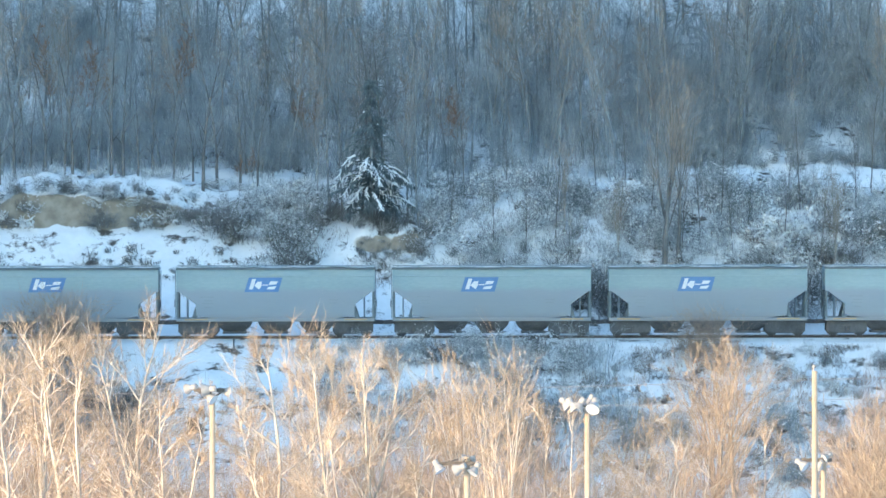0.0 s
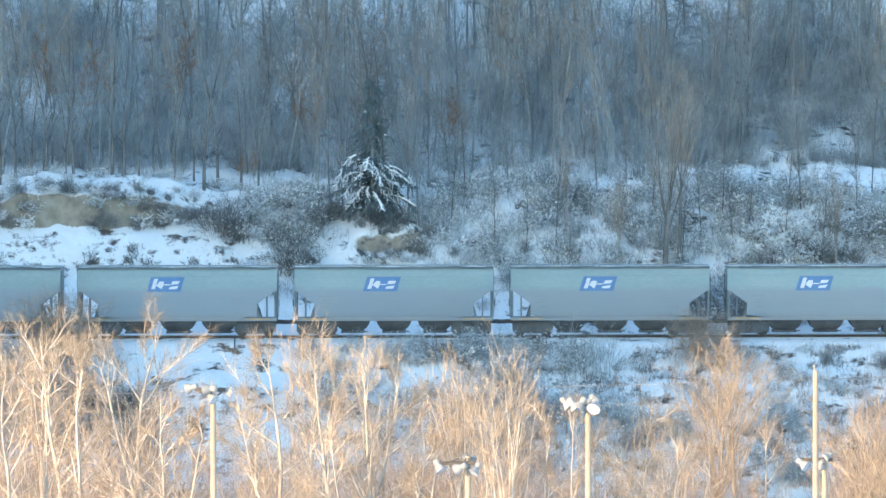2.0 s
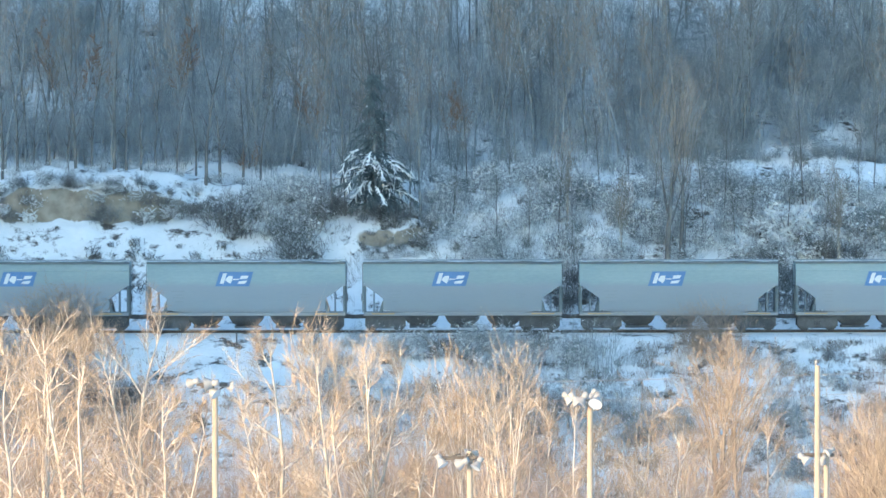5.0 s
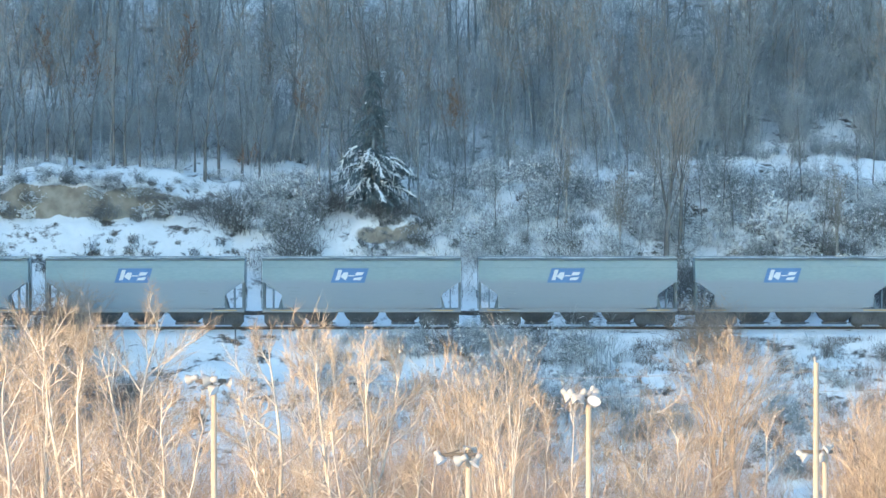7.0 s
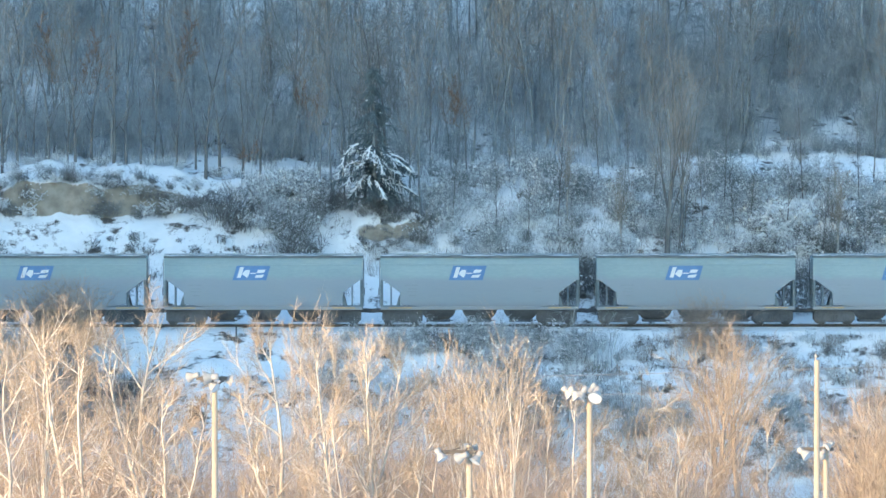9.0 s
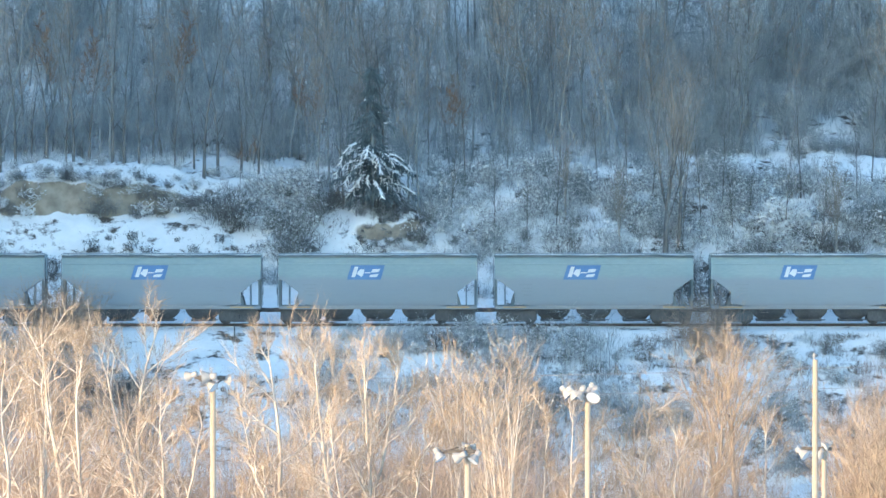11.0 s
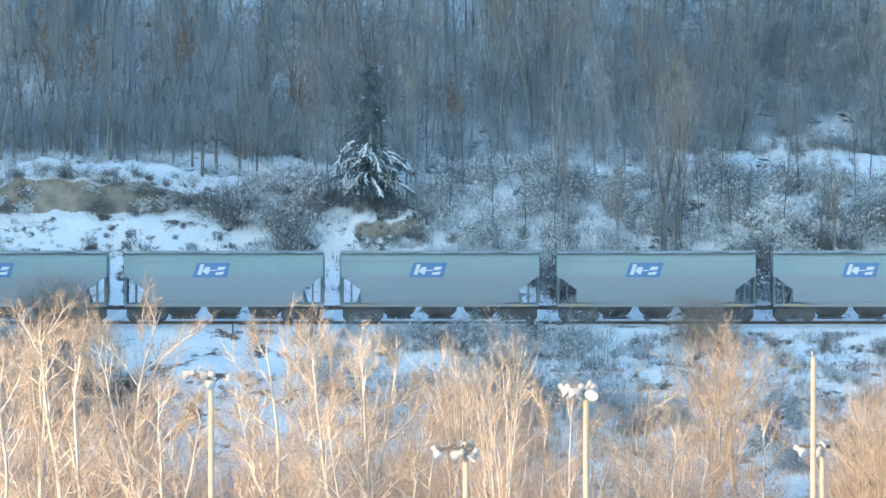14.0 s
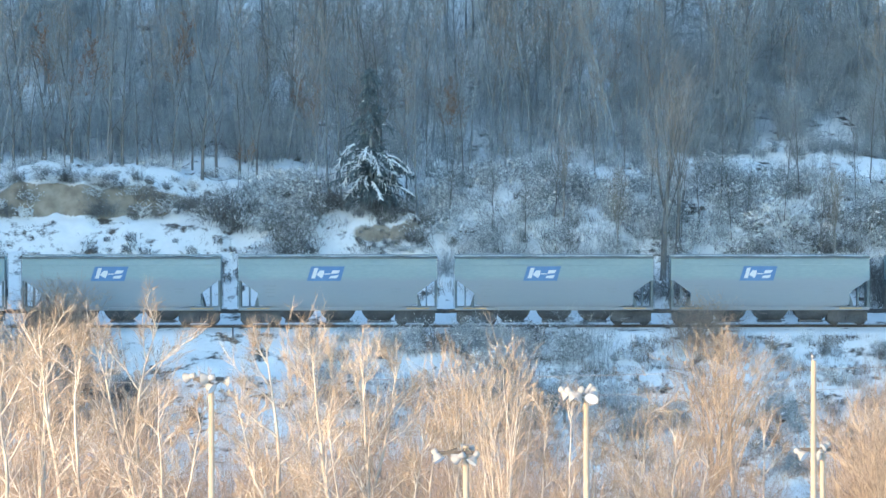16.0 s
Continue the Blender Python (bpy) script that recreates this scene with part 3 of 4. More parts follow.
def leaning_tree(seed, height, radius, bare=0.5, shift=(0.0, 0.0), limbs=11, reach=0.26, twig_r=0.0075):
    """Sticks of a leafless tree whose crooked pale trunk passes through a mid and a top offset; long limbs rise from it
    at wide angles and end in short upright twigs."""
    rng = np.random.default_rng(seed)
    wood, fine = [], []
    steps = 16
    knots = [np.array([np.interp(i / steps, [0, 0.55, 0.78, 1], [0, 0, shift[0], shift[1]]), 0, height * i / steps - 0.3]) for i in range(steps + 1)]
    wander = np.cumsum(rng.normal(0, 0.055, (steps + 1, 2)), axis=0)
    wander -= np.linspace(0, 1, steps + 1)[:, None] * wander[-1]
    knots = [k + np.array([w[0], w[1], 0]) for k, w in zip(knots, wander)]
    radii = [radius * 1.1 * (1 - 0.93 * (i / steps) ** 1.25) for i in range(steps + 1)]
    for i in range(steps):
        wood.append((*knots[i], *knots[i + 1], radii[i], radii[i + 1]))

    def upright(q, d, length, r):
        """A limb's side shoot, with its twigs turned to the light."""
        sub = shoot(rng, wood, q, d, length, r, max(r * 0.4, twig_r), 4, 0.10, 0.10)
        for q3, d3, r3 in sub:
            for _ in range(3):
                e = off(rng, d3, rng.uniform(0.35, 0.95)) + np.array([0, 0, 0.18])
                e /= np.linalg.norm(e)
                tip = shoot(rng, fine, q3, e, rng.uniform(0.25, 0.75), twig_r, twig_r * 0.45, 2, 0.12, 0.06)
                shoot(rng, fine, tip[0][0], off(rng, e, rng.uniform(0.4, 0.8)), rng.uniform(0.15, 0.4), twig_r * 0.8, twig_r * 0.3, 1, 0.1, 0.05)

    for i in range(limbs):
        f = bare + (0.97 - bare) * (i + rng.uniform(0, 1)) / limbs
        k = min(int(f * steps), steps - 1)
        q = knots[k] + (knots[k + 1] - knots[k]) * (f * steps - k)
        dd = knots[k + 1] - knots[k]
        dd /= np.linalg.norm(dd)
        r = radii[k]
        length = max(height * reach * 1.5 * (1.15 - f) ** 0.7 * rng.uniform(0.6, 1.2), 1.0)
        limb = shoot(rng, wood, q, off(rng, dd, rng.uniform(0.5, 0.95)), length, max(r * rng.uniform(0.5, 0.7), 0.026), 0.015, 6, 0.10, 0.05)
        for q2, d2, r2 in limb[1:]:
            for _ in range(2 if rng.uniform() < 0.5 else 1):
                upright(q2, off(rng, d2, rng.uniform(0.4, 0.9)), length * rng.uniform(0.2, 0.5), max(r2 * 0.65, 0.014))
    for _ in range(3):
        upright(knots[-2], off(rng, np.array([0, 0, 1.0]), rng.uniform(0.1, 0.4)), rng.uniform(0.8, 1.3), 0.014)
    return np.array(wood), np.array(fine)


def tree_meshes(sticks, bark, twig, seed, sides=5):
    return limbs_mesh("trunk", sticks[0], bark, sides), twigs_mesh("crown", sticks[1], twig, np.random.default_rng(seed))


def plant(name, meshes, x, y, size=1.0, turn=0.0, label="", category="tree", group="", sink=0.0, parts=("trunk", "crown")):
    base = new(name)
    base.matrix_basis = Matrix.LocRotScale((x, y, float(land(x, y)) - sink), Euler((0, 0, turn)), (size,) * 3 if not isinstance(size, tuple) else size)
    for p, me in zip(parts, meshes):
        ob = put(p, me, base)
        if p in ("snow_load", "stem"):
            tagged(ob, "clinging white snow" if p == "snow_load" else "", kind="stuff")
    return tagged(base, label, category, group)


def height_for(x, y, top):
    return top - float(land(x, y))


def bush_sticks(rng, height, width, stems, branches=5, up=0.05, r=0.012):
    """Sticks of a leafless bush."""
    fine = []
    for _ in range(stems):
        a = rng.uniform(0, 2 * np.pi)
        lean = rng.uniform(0.1, 1.0) * width / height
        d = np.array([math.cos(a) * lean, math.sin(a) * lean, 1.0])
        base = np.array([rng.normal(0, width * 0.25), rng.normal(0, width * 0.25), -0.1])
        stem = shoot(rng, fine, base, d / np.linalg.norm(d), height * rng.uniform(0.4, 1.0), r * 1.8, r, 4, 0.18, up)
        for _ in range(branches):
            q, dd, _r = stem[int(rng.integers(0, 4))]
            sub = shoot(rng, fine, q, off(rng, dd, rng.uniform(0.4, 1.2)), height * rng.uniform(0.15, 0.4), r, r * 0.7, 2, 0.25, up)
            for _ in range(3):
                shoot(rng, fine, sub[0][0], off(rng, sub[0][1], rng.uniform(0.3, 1.1)), height * rng.uniform(0.1, 0.28), r * 0.8, r * 0.4, 1, 0.1, 0)
    return np.array(fine)


BUSH_STICKS = {}


def snowy_bush(seed, height, width, stems, snow, twig, branches=5, up=0.05, r=0.012, pad=0.03, lumps=False):
    """A leafless bush with snow lying along its twigs."""
    rng = np.random.default_rng(seed)
    f = bush_sticks(rng, height, width, stems, branches, up, r)
    keep = f[rng.uniform(0, 1, len(f)) < snow]
    keep = keep[np.abs(keep[:, 5] - keep[:, 2]) < 0.75 * np.linalg.norm(keep[:, 3:6] - keep[:, :3], axis=1) + 0.02]
    load = keep.copy()
    if not lumps:
        a = rng.uniform(0, 0.5, (len(load), 1))
        run_of = load[:, 3:6] - load[:, :3]
        load[:, :3], load[:, 3:6] = load[:, :3] + run_of * a, load[:, :3] + run_of * (a + rng.uniform(0.25, 0.5, (len(load), 1)))
    load[:, [2, 5]] += 0.025
    load[:, 6] = rng.uniform(0.6, 1.5, len(load)) * pad
    load[:, 7] = load[:, 6] * 0.6
    meshes = [twigs_mesh("crown", f, twig, rng)]
    BUSH_STICKS[meshes[0].name] = (f, load)
    if len(load):
        meshes.append(limbs_mesh("snow_load", load, SNOW, 5) if lumps else twigs_mesh("snow_load", load, SNOW, rng))
    return tuple(meshes)


def spruce(seed, height, width):
    """A conifer: drooping boughs of needle sprays; thick pads of snow bow the lower boughs, flecks lie on the upper ones."""
    rng = np.random.default_rng(seed)
    wood, needles, lumps = [], [], []
    shoot(rng, wood, np.array([0, 0, -0.3]), np.array([0, 0, 1.0]), height, 0.2, 0.02, 10, 0.01, 0.02)
    z = 0.9
    while z < height - 0.3:
        f = z / height
        low = z < 4.2
        reach = width * 0.5 * (1.0 if low else 1.05 * (1 - f) ** 0.8) + 0.15
        for _ in range(9 if low else 3):
            a = rng.uniform(0, 2 * np.pi)
            length = reach * rng.uniform(0.4, 1.1)
            d = np.array([math.cos(a), math.sin(a), 0.25])
            p = np.array([0, 0, z + rng.uniform(-0.3, 0.3)])
            steps = 8
            laden = low and z > 1.2 and rng.uniform() < 0.9
            for i in range(steps):
                q = p + d * length / steps
                needles.append((*p, *q, 0.03, 0.02))
                for _ in range(6 if low else 4):
                    s = off(rng, d, rng.uniform(0.5, 1.3))
                    s[2] -= 0.5
                    e = p + (q - p) * rng.uniform(0, 1)
                    needles.append((*e, *(e + s * rng.uniform(0.2, 0.6)), 0.045, 0.012))
                if laden and i > 2 and rng.uniform() < 0.85:
                    lift = np.array([0, 0, 0.07])
                    r = rng.uniform(0.04, 0.10)
                    lumps.append((*(p + lift), *(q + lift), r, r * 0.8))
                    for _ in range(3):
                        s = off(rng, d, rng.uniform(0.6, 1.2))
                        s[2] -= 0.45
                        lumps.append((*(q + lift), *(q + lift + s * rng.uniform(0.15, 0.45)), r * 0.8, r * 0.35))
                elif not low and i > 3 and rng.uniform() < 0.07:
                    lumps.append((*(p + np.array([0, 0, 0.06])), *(q + np.array([0, 0, 0.06])), 0.07, 0.04))
                p = q
                d = bend(rng, d, 0.07, -0.17)
        z += 0.45
    return limbs_mesh("trunk", wood, BARK_GREY, 6), limbs_mesh("foliage", needles, NEEDLES, 3), limbs_mesh("snow_load", lumps, SNOW, 5)


# how high the sunlit stand reaches against the distance, as slopes seen from the bluff
STAND_X = [-0.0699, -0.0566, -0.0430, -0.0400, -0.0340, -0.0310, -0.0180, -0.0030, 0.0068, 0.0148, 0.0246, 0.0371, 0.0470, 0.0490, 0.0515, 0.0630, 0.0650, 0.0699]
STAND_Z = [-0.0350, -0.0360, -0.0375, -0.0425, -0.0425, -0.0360, -0.0375, -0.0385, -0.0375, -0.0400, -0.0440, -0.0420, -0.0420, -0.0440, -0.0520, -0.0520, -0.0450, -0.0420]


def build_near_trees():
    """The sunlit bare trees on the valley floor."""
    group = "sunlit trees on the valley floor"
    # x of the visible trunk, y, top over the rails, sideways offsets of the trunk at mid height and top, radius, reach of the limbs
    for i, (x, y, top, mid, tip, radius, reach) in enumerate((
        (-14.6, 244, 5.3, -0.6, -0.9, 0.17, 0.20), (-13.7, 242, 5.1, -0.4, -0.3, 0.13, 0.17), (-11.6, 246, 5.1, -1.1, -2.0, 0.15, 0.20),
        (-11.7, 247, 5.7, -0.3, 0.8, 0.17, 0.22), (-10.5, 243, 3.0, -0.2, -0.3, 0.12, 0.18), (-10.2, 240, 2.9, 0.7, 1.5, 0.11, 0.14),
        (-17.1, 248, 4.6, -0.2, 0.0, 0.14, 0.20), (-15.9, 252, 4.8, 0.2, 0.3, 0.12, 0.17), (-18.0, 250, 5.0, 0.2, 0.5, 0.14, 0.20),
        (-5.9, 238, 5.3, -0.1, -0.7, 0.16, 0.20), (-5.9, 236, 3.1, -1.1, -1.8, 0.13, 0.16), (-4.3, 247, 4.6, -0.4, -0.7, 0.15, 0.18),
        (-4.9, 249, 4.0, 0.3, 0.7, 0.11, 0.16), (-2.8, 240, 4.7, 0.0, -0.1, 0.15, 0.18), (-3.0, 241, 4.5, 1.0, 1.5, 0.14, 0.16),
        (-3.5, 236, 2.2, -0.3, -0.7, 0.10, 0.16), (-7.8, 239, 2.5, 0.6, 0.8, 0.11, 0.12), (-1.3, 239, 1.8, 0.4, 0.6, 0.10, 0.14),
        (4.85, 238, 3.0, 0.1, 0.1, 0.09, 0.10), (7.3, 240, 2.5, 0.2, 0.6, 0.10, 0.12), (3.6, 244, 2.4, 0.3, 0.5, 0.08, 0.08),
        (8.75, 242, 1.7, 0.1, 0.2, 0.10, 0.16), (12.8, 250, 1.4, 0.0, -0.1, 0.10, 0.14), (10.1, 247, 0.4, 0.2, 0.3, 0.09, 0.14),
        (6.2, 246, 1.4, -0.2, -0.4, 0.09, 0.12), (-0.4, 252, 2.6, 0.1, 0.2, 0.10, 0.14))):
        h = height_for(x, y, top)
        meshes = tree_meshes(leaning_tree(400 + i, h, radius, 0.46, (mid, tip), 12 if radius > 0.1 else 9, reach), BARK_PALE, TWIG_PALE, 400 + i, 4)
        lean = "leaning" if abs(tip) > 0.75 else "upright"
        plant("bare_tree", meshes, x, y, 1.0, 0.0, f"leafless {lean} pale-barked tree lit by low sun", "tree", group)
    for i, (x, y, top, fork, fan, radius, stems) in enumerate((
        (2.5, 233, 3.8, 0.52, 0.24, 0.19, 17), (0.35, 246, 3.6, 0.52, 0.30, 0.13, 14), (-16.3, 256, 4.4, 0.55, 0.3, 0.13, 12), (1.4, 250, 3.3, 0.55, 0.28, 0.12, 12),
        (9.3, 244, 0.9, 0.50, 0.32, 0.10, 12), (-5.4, 256, 4.6, 0.6, 0.25, 0.11, 11), (7.9, 252, 0.8, 0.5, 0.3, 0.10, 12),
        (16.2, 240, 1.2, 0.45, 0.32, 0.13, 20), (16.7, 246, 1.7, 0.45, 0.45, 0.15, 24), (17.8, 250, 2.0, 0.45, 0.45, 0.15, 24), (17.3, 238, 1.0, 0.45, 0.45, 0.14, 22))):
        sticks = broom_tree(480 + i, height_for(x, y, top), radius, fork, fan, stems, 0.0, 0.0065, 8, 0.065, 17)
        plant("bare_tree", tree_meshes(sticks, BARK_PALE if x < 12 else TWIG_PALE, TWIG_PALE, 480 + i, 4), x, y, 1.0, 0.0, "leafless broom-shaped tree of many steep golden stems", "tree", group)
    for i, (x, y, top, lean) in enumerate(((12.5, 300, 2.7, -0.6), (14.2, 303, 2.7, 0.7), (13.3, 306, 2.0, 0.1))):
        sticks = broom_tree(55 + i, height_for(x, y, top), 0.19, 0.56, 0.52, 20, lean, 0.0055, 11, 0.09, 14)
        plant("bare_tree", tree_meshes(sticks, TWIG_PALE, TWIG_PALE, 55 + i, 3), x + lean * 0.3, y, 1.0, 1.0 + i, "round-crowned leafless tree with fine golden twigs", "tree", group)
    # tangled undergrowth of fine twigs below the crowns
    thicket = []
    for k in (51, 52, 53, 54):
        rng = np.random.default_rng(k)
        thicket.append((limbs_mesh("stem", bush_sticks(rng, 6.0, 2.6, 9, 0, 0.06, 0.016), TWIG_MAUVE, 3), twigs_mesh("crown", bush_sticks(rng, 6.0, 3.2, 42, 12, 0.06, 0.0055), TWIG_MAUVE, rng)))
    rng = np.random.default_rng(78)
    for i in range(12):
        y = rng.uniform(236, 256)
        slope = 0.0665 + 0.0006 * i
        h = height_for(slope * y, y, 12 + y * (-0.0425 - rng.uniform(0, 0.004)))
        plant("thicket_tree", thicket[i % 4], slope * y, y, (0.75, 0.9, h / 5.7), rng.uniform(0, 6.28), "tangle of fine straw-coloured leafless twigs in low sun", "thicket", "sunlit thickets on the valley floor", parts=("stem", "crown"))
    rng = np.random.default_rng(77)
    for i in range(112):
        y = rng.uniform(252, 318) if i < 84 else rng.uniform(226, 250)
        slope = (i % 84 + rng.uniform(0, 1)) / 84 * 0.150 - 0.075 if i < 84 else (i - 84 + rng.uniform(0, 1)) / 28 * 0.146 - 0.073
        top = 12 + y * (float(np.interp(slope, STAND_X, STAND_Z)) - rng.uniform(0.004, 0.015) - (0.0 if i < 84 else 0.008))
        h = height_for(slope * y, y, top)
        plant("thicket_tree", thicket[int(rng.integers(0, 4))], slope * y, y, (rng.uniform(0.9, 1.2), rng.uniform(0.9, 1.2), h / 5.7), rng.uniform(0, 6.28), "tangle of fine straw-coloured leafless twigs in low sun", "thicket", "sunlit thickets on the valley floor", parts=("stem", "crown"))


def moved(sticks, x, y, size, turn):
    """Sticks set on the ground at a place, scaled and turned."""
    base = np.array([x, y, float(land(x, y))])
    spin = np.array([[math.cos(turn), -math.sin(turn), 0], [math.sin(turn), math.cos(turn), 0], [0, 0, 1]]) * size
    out = sticks.copy()
    out[:, :3], out[:, 3:6] = sticks[:, :3] @ spin.T + base, sticks[:, 3:6] @ spin.T + base
    return out


def in_clearing(slope, y):
    """Two small snowy openings at the wood's right-hand edge."""
    return y < 468.5 and (0.0485 < slope < 0.0545 or 0.0600 < slope < 0.0660)


def build_woods():
    """The grey wood on the shaded hillside."""
    slim = [slim_tree(s, 13, 0.10, 0.24, 18, 8, 11, 0.44, 0.12, 0.26, 0.008) for s in (61, 62, 63, 64, 65, 66)]
    kinds = [tree_meshes(t, BARK_GREY, TWIG_BROWN if i in (1, 4) else TWIG_GREY, i, 4) for i, t in enumerate(slim)]
    rust = [tree_meshes(slim_tree(60, 13, 0.10, 0.4, 18, 8, 14, 0.55, 0.10, 0.30, 0.013), BARK_GREY, TWIG_RUST, 9, 4)]
    rng = np.random.default_rng(5)
    planted = 0
    while planted < 172:
        y = 458 + 26 * rng.uniform(0, 1)
        slope = rng.uniform(-0.077, 0.077) if planted < 150 else rng.uniform(0.044, 0.074)
        if (y < 461 and slope > 0.036) or in_clearing(slope, y):
            continue
        planted += 1
        size = rng.uniform(0.55, 1.10)
        plant("bare_tree", kinds[int(rng.integers(0, 6))], slope * y, y, (size * rng.uniform(1.0, 1.35), size * rng.uniform(1.0, 1.35), size), rng.uniform(0, 6.28), "tall leafless grey tree in the shaded hillside wood", "tree", "trees of the hillside wood", sink=0.1)
    # the deep wood behind, past counting
    wood, fine = [], []
    for i in range(170):
        y = 482 + 34 * rng.uniform(0, 1)
        x = rng.uniform(-0.077, 0.077) * y
        if 0.038 < x / y < 0.050 and 490 < y < 501:
            continue
        size, turn = rng.uniform(0.6, 1.1), rng.uniform(0, 6.28)
        for sticks, out in zip(slim[int(rng.integers(0, 6))], (wood, fine)):
            out.append(moved(sticks, x, y, size, turn))
    deep = new("woodland")
    put("trunk", limbs_mesh("trunk", np.concatenate(wood), BARK_GREY, 3), deep)["kind"] = "stuff"
    put("crown", twigs_mesh("crown", np.concatenate(fine), TWIG_GREY, rng), deep)["kind"] = "stuff"
    tagged(deep, "deep leafless grey wood covering the upper hillside", "woodland", kind="stuff")
    for x, y, s in ((0.5, 456.3, 0.50), (1.3, 456.8, 0.45), (-14.4, 452, 0.22), (-13.7, 452.6, 0.25), (-19.5, 464, 0.75), (-28.5, 463, 0.75), (-26.2, 462, 0.7), (-9.8, 459, 0.5), (-8.9, 460, 0.45), (-24.8, 464, 0.6)):
        plant("bare_tree", rust[0], x, y, s, x, "leafless tree with rusty brown twigs at the wood's edge", "tree", "trees of the hillside wood")
    murky = tree_meshes(slim[4], BARK_DARK, TWIG_DARK, 31, 4)
    sturdy = tree_meshes(slim_tree(67, 12, 0.17, 0.17, 20, 8, 10, 0.6, 0.10, 0.25, 0.008), BARK_DARK, TWIG_GREY, 32, 5)
    for x, y, size in ((-3.9, 449.5, 1.0), (-5.6, 449.0, 0.95), (-4.7, 450.5, 1.05), (-12.5, 462, 0.8), (22.5, 466, 0.9), (-30.5, 463, 0.9)):
        plant("bare_tree", murky, x, y, (size * 1.3, size * 1.3, size), x * 1.7, "dark-barked leafless tree in the hillside wood", "tree", "trees of the hillside wood")
    for i in range(18):
        x = -33 + i * 1.15 + rng.uniform(-0.4, 0.4)
        plant("young_tree", sturdy, x, rng.uniform(451.5, 456), rng.uniform(0.5, 0.85), x * 3.1, "dark-stemmed leafless tree on the snow above the ledge", "tree", "young trees above the ledge")
    for x, y in ((-19.2, 337), (-18.0, 340), (-16.9, 336), (-15.8, 339)):
        plant("bare_tree", murky, x, y, (1.1, 1.1, 0.82), x, "dark leafless tree in shade behind the sunlit stand", "tree", "shaded trees at the foot of the embankment")
    for i in range(24):
        x = -1 + i * 1.45 + rng.uniform(-0.6, 0.6)
        plant("young_tree", murky, x, rng.uniform(440.5, 453), rng.uniform(0.3, 0.6), x * 2.7, "slender dark-stemmed tree on the bushy bank", "tree", "young trees on the bank")
    brown = [tree_meshes(slim[i], BARK_GREY, TWIG_BROWN, 20 + i, 4) for i in (1, 3)]
    for i, (x, y, s) in enumerate(((-29.0, 461, 0.85), (-27.4, 463, 0.9), (-20.4, 461, 0.8), (-19.0, 463, 0.75), (0.4, 460, 0.5), (4.6, 463, 1.1), (6.6, 464, 1.15), (8.6, 463, 1.1), (10.4, 464, 1.15), (12.2, 463, 1.0), (-13.6, 464, 1.0), (-9.4, 461, 0.7), (-32.0, 464, 0.9))):
        plant("bare_tree", brown[i % 2], x, y, (s * 1.25, s * 1.25, s), x, "leafless tree with brownish twigs at the wood's edge", "tree", "trees of the hillside wood")
    # the tall tree beside the cutting, with a second trunk behind it, and thin pale stems through the wood
    for k, (x, y, h, radius, stems) in enumerate(((15.5, 440.5, 15.5, 0.25, 13), (16.6, 443, 13.0, 0.18, 9))):
        sticks = broom_tree(68 + k, h, radius, 0.36, 0.30, stems, 0.0, 0.006, 11, 0.11, 20)
        plant("bare_tree", tree_meshes(sticks, BARK_DARK, TWIG_BROWN, 5 + k), x, y, 1.0, 0.4 + k, "tall leafless tree with many steep tan stems beside the cutting", "tree")
    small = tree_meshes(broom_tree(70, 7.0, 0.12, 0.3, 0.24, 12, 0.0, 0.007, 6), BARK_TAN, TWIG_BROWN, 7)
    for x, y, size in ((27.5, 442, 1.0), (12.4, 443, 0.8), (8.7, 447, 0.9), (31.5, 441, 0.8)):
        plant("bare_tree", small, x, y, size, x, "small leafless tan-stemmed tree beside the cutting", "tree", "small trees beside the cutting")
    tan = [tree_meshes(slim_tree(s, 14, 0.085, 0.42, 15, 6, 8, 0.36, 0.14, 0.20, 0.007), BARK_TAN, TWIG_BROWN, s, 4) for s in (161, 162, 163)]
    for k in range(34):
        y = rng.uniform(458, 474)
        slope = (k + rng.uniform(0, 1)) / 34 * 0.15 - 0.075
        if not in_clearing(slope, y) and not (y < 461 and slope > 0.036):
            plant("bare_tree", tan[k % 3], slope * y, y, rng.uniform(0.6, 1.0), rng.uniform(0, 6.28), "slim leafless tree with a pale trunk in the hillside wood", "tree", "trees of the hillside wood")
    plant("spruce_tree", spruce(7, 10.5, 6.2), -4.9, 446.8, 1.0, 0.0, "dark green spruce bowed under snow on its lower boughs", "tree", parts=("trunk", "foliage", "snow_load"))
    for x, y, size in ((-1.6, 446.2, 0.85), (-7.0, 448.2, 0.95), (-2.4, 448.0, 0.9), (-7.9, 449.5, 0.9), (-8.8, 450, 0.8)):
        plant("bare_tree", kinds[int(x) % 6], x, y, (size, size, size), x, "slender leafless grey tree beside the spruce", "tree", "trees of the hillside wood")
    saplings = [bush_sticks(np.random.default_rng(s), 3.8, 2.0, 19, 4, 0.10, 0.0115) for s in (91, 92, 93)]
    under = []
    for i in range(520):
        y = rng.uniform(455, 490) if i < 440 else rng.uniform(463, 478)
        slope = rng.uniform(-0.077, 0.077) if i < 470 else rng.uniform(0.03, 0.075)
        if (y < 461.5 and slope > 0.036) or in_clearing(slope, y) or (y < 460 and slope < -0.03):
            slope, y = abs(slope), 476 + 0.4 * (y - 455)
        under.append(moved(saplings[int(rng.integers(0, 3))], slope * y, y, rng.uniform(0.6, 1.4), rng.uniform(0, 6.28)))
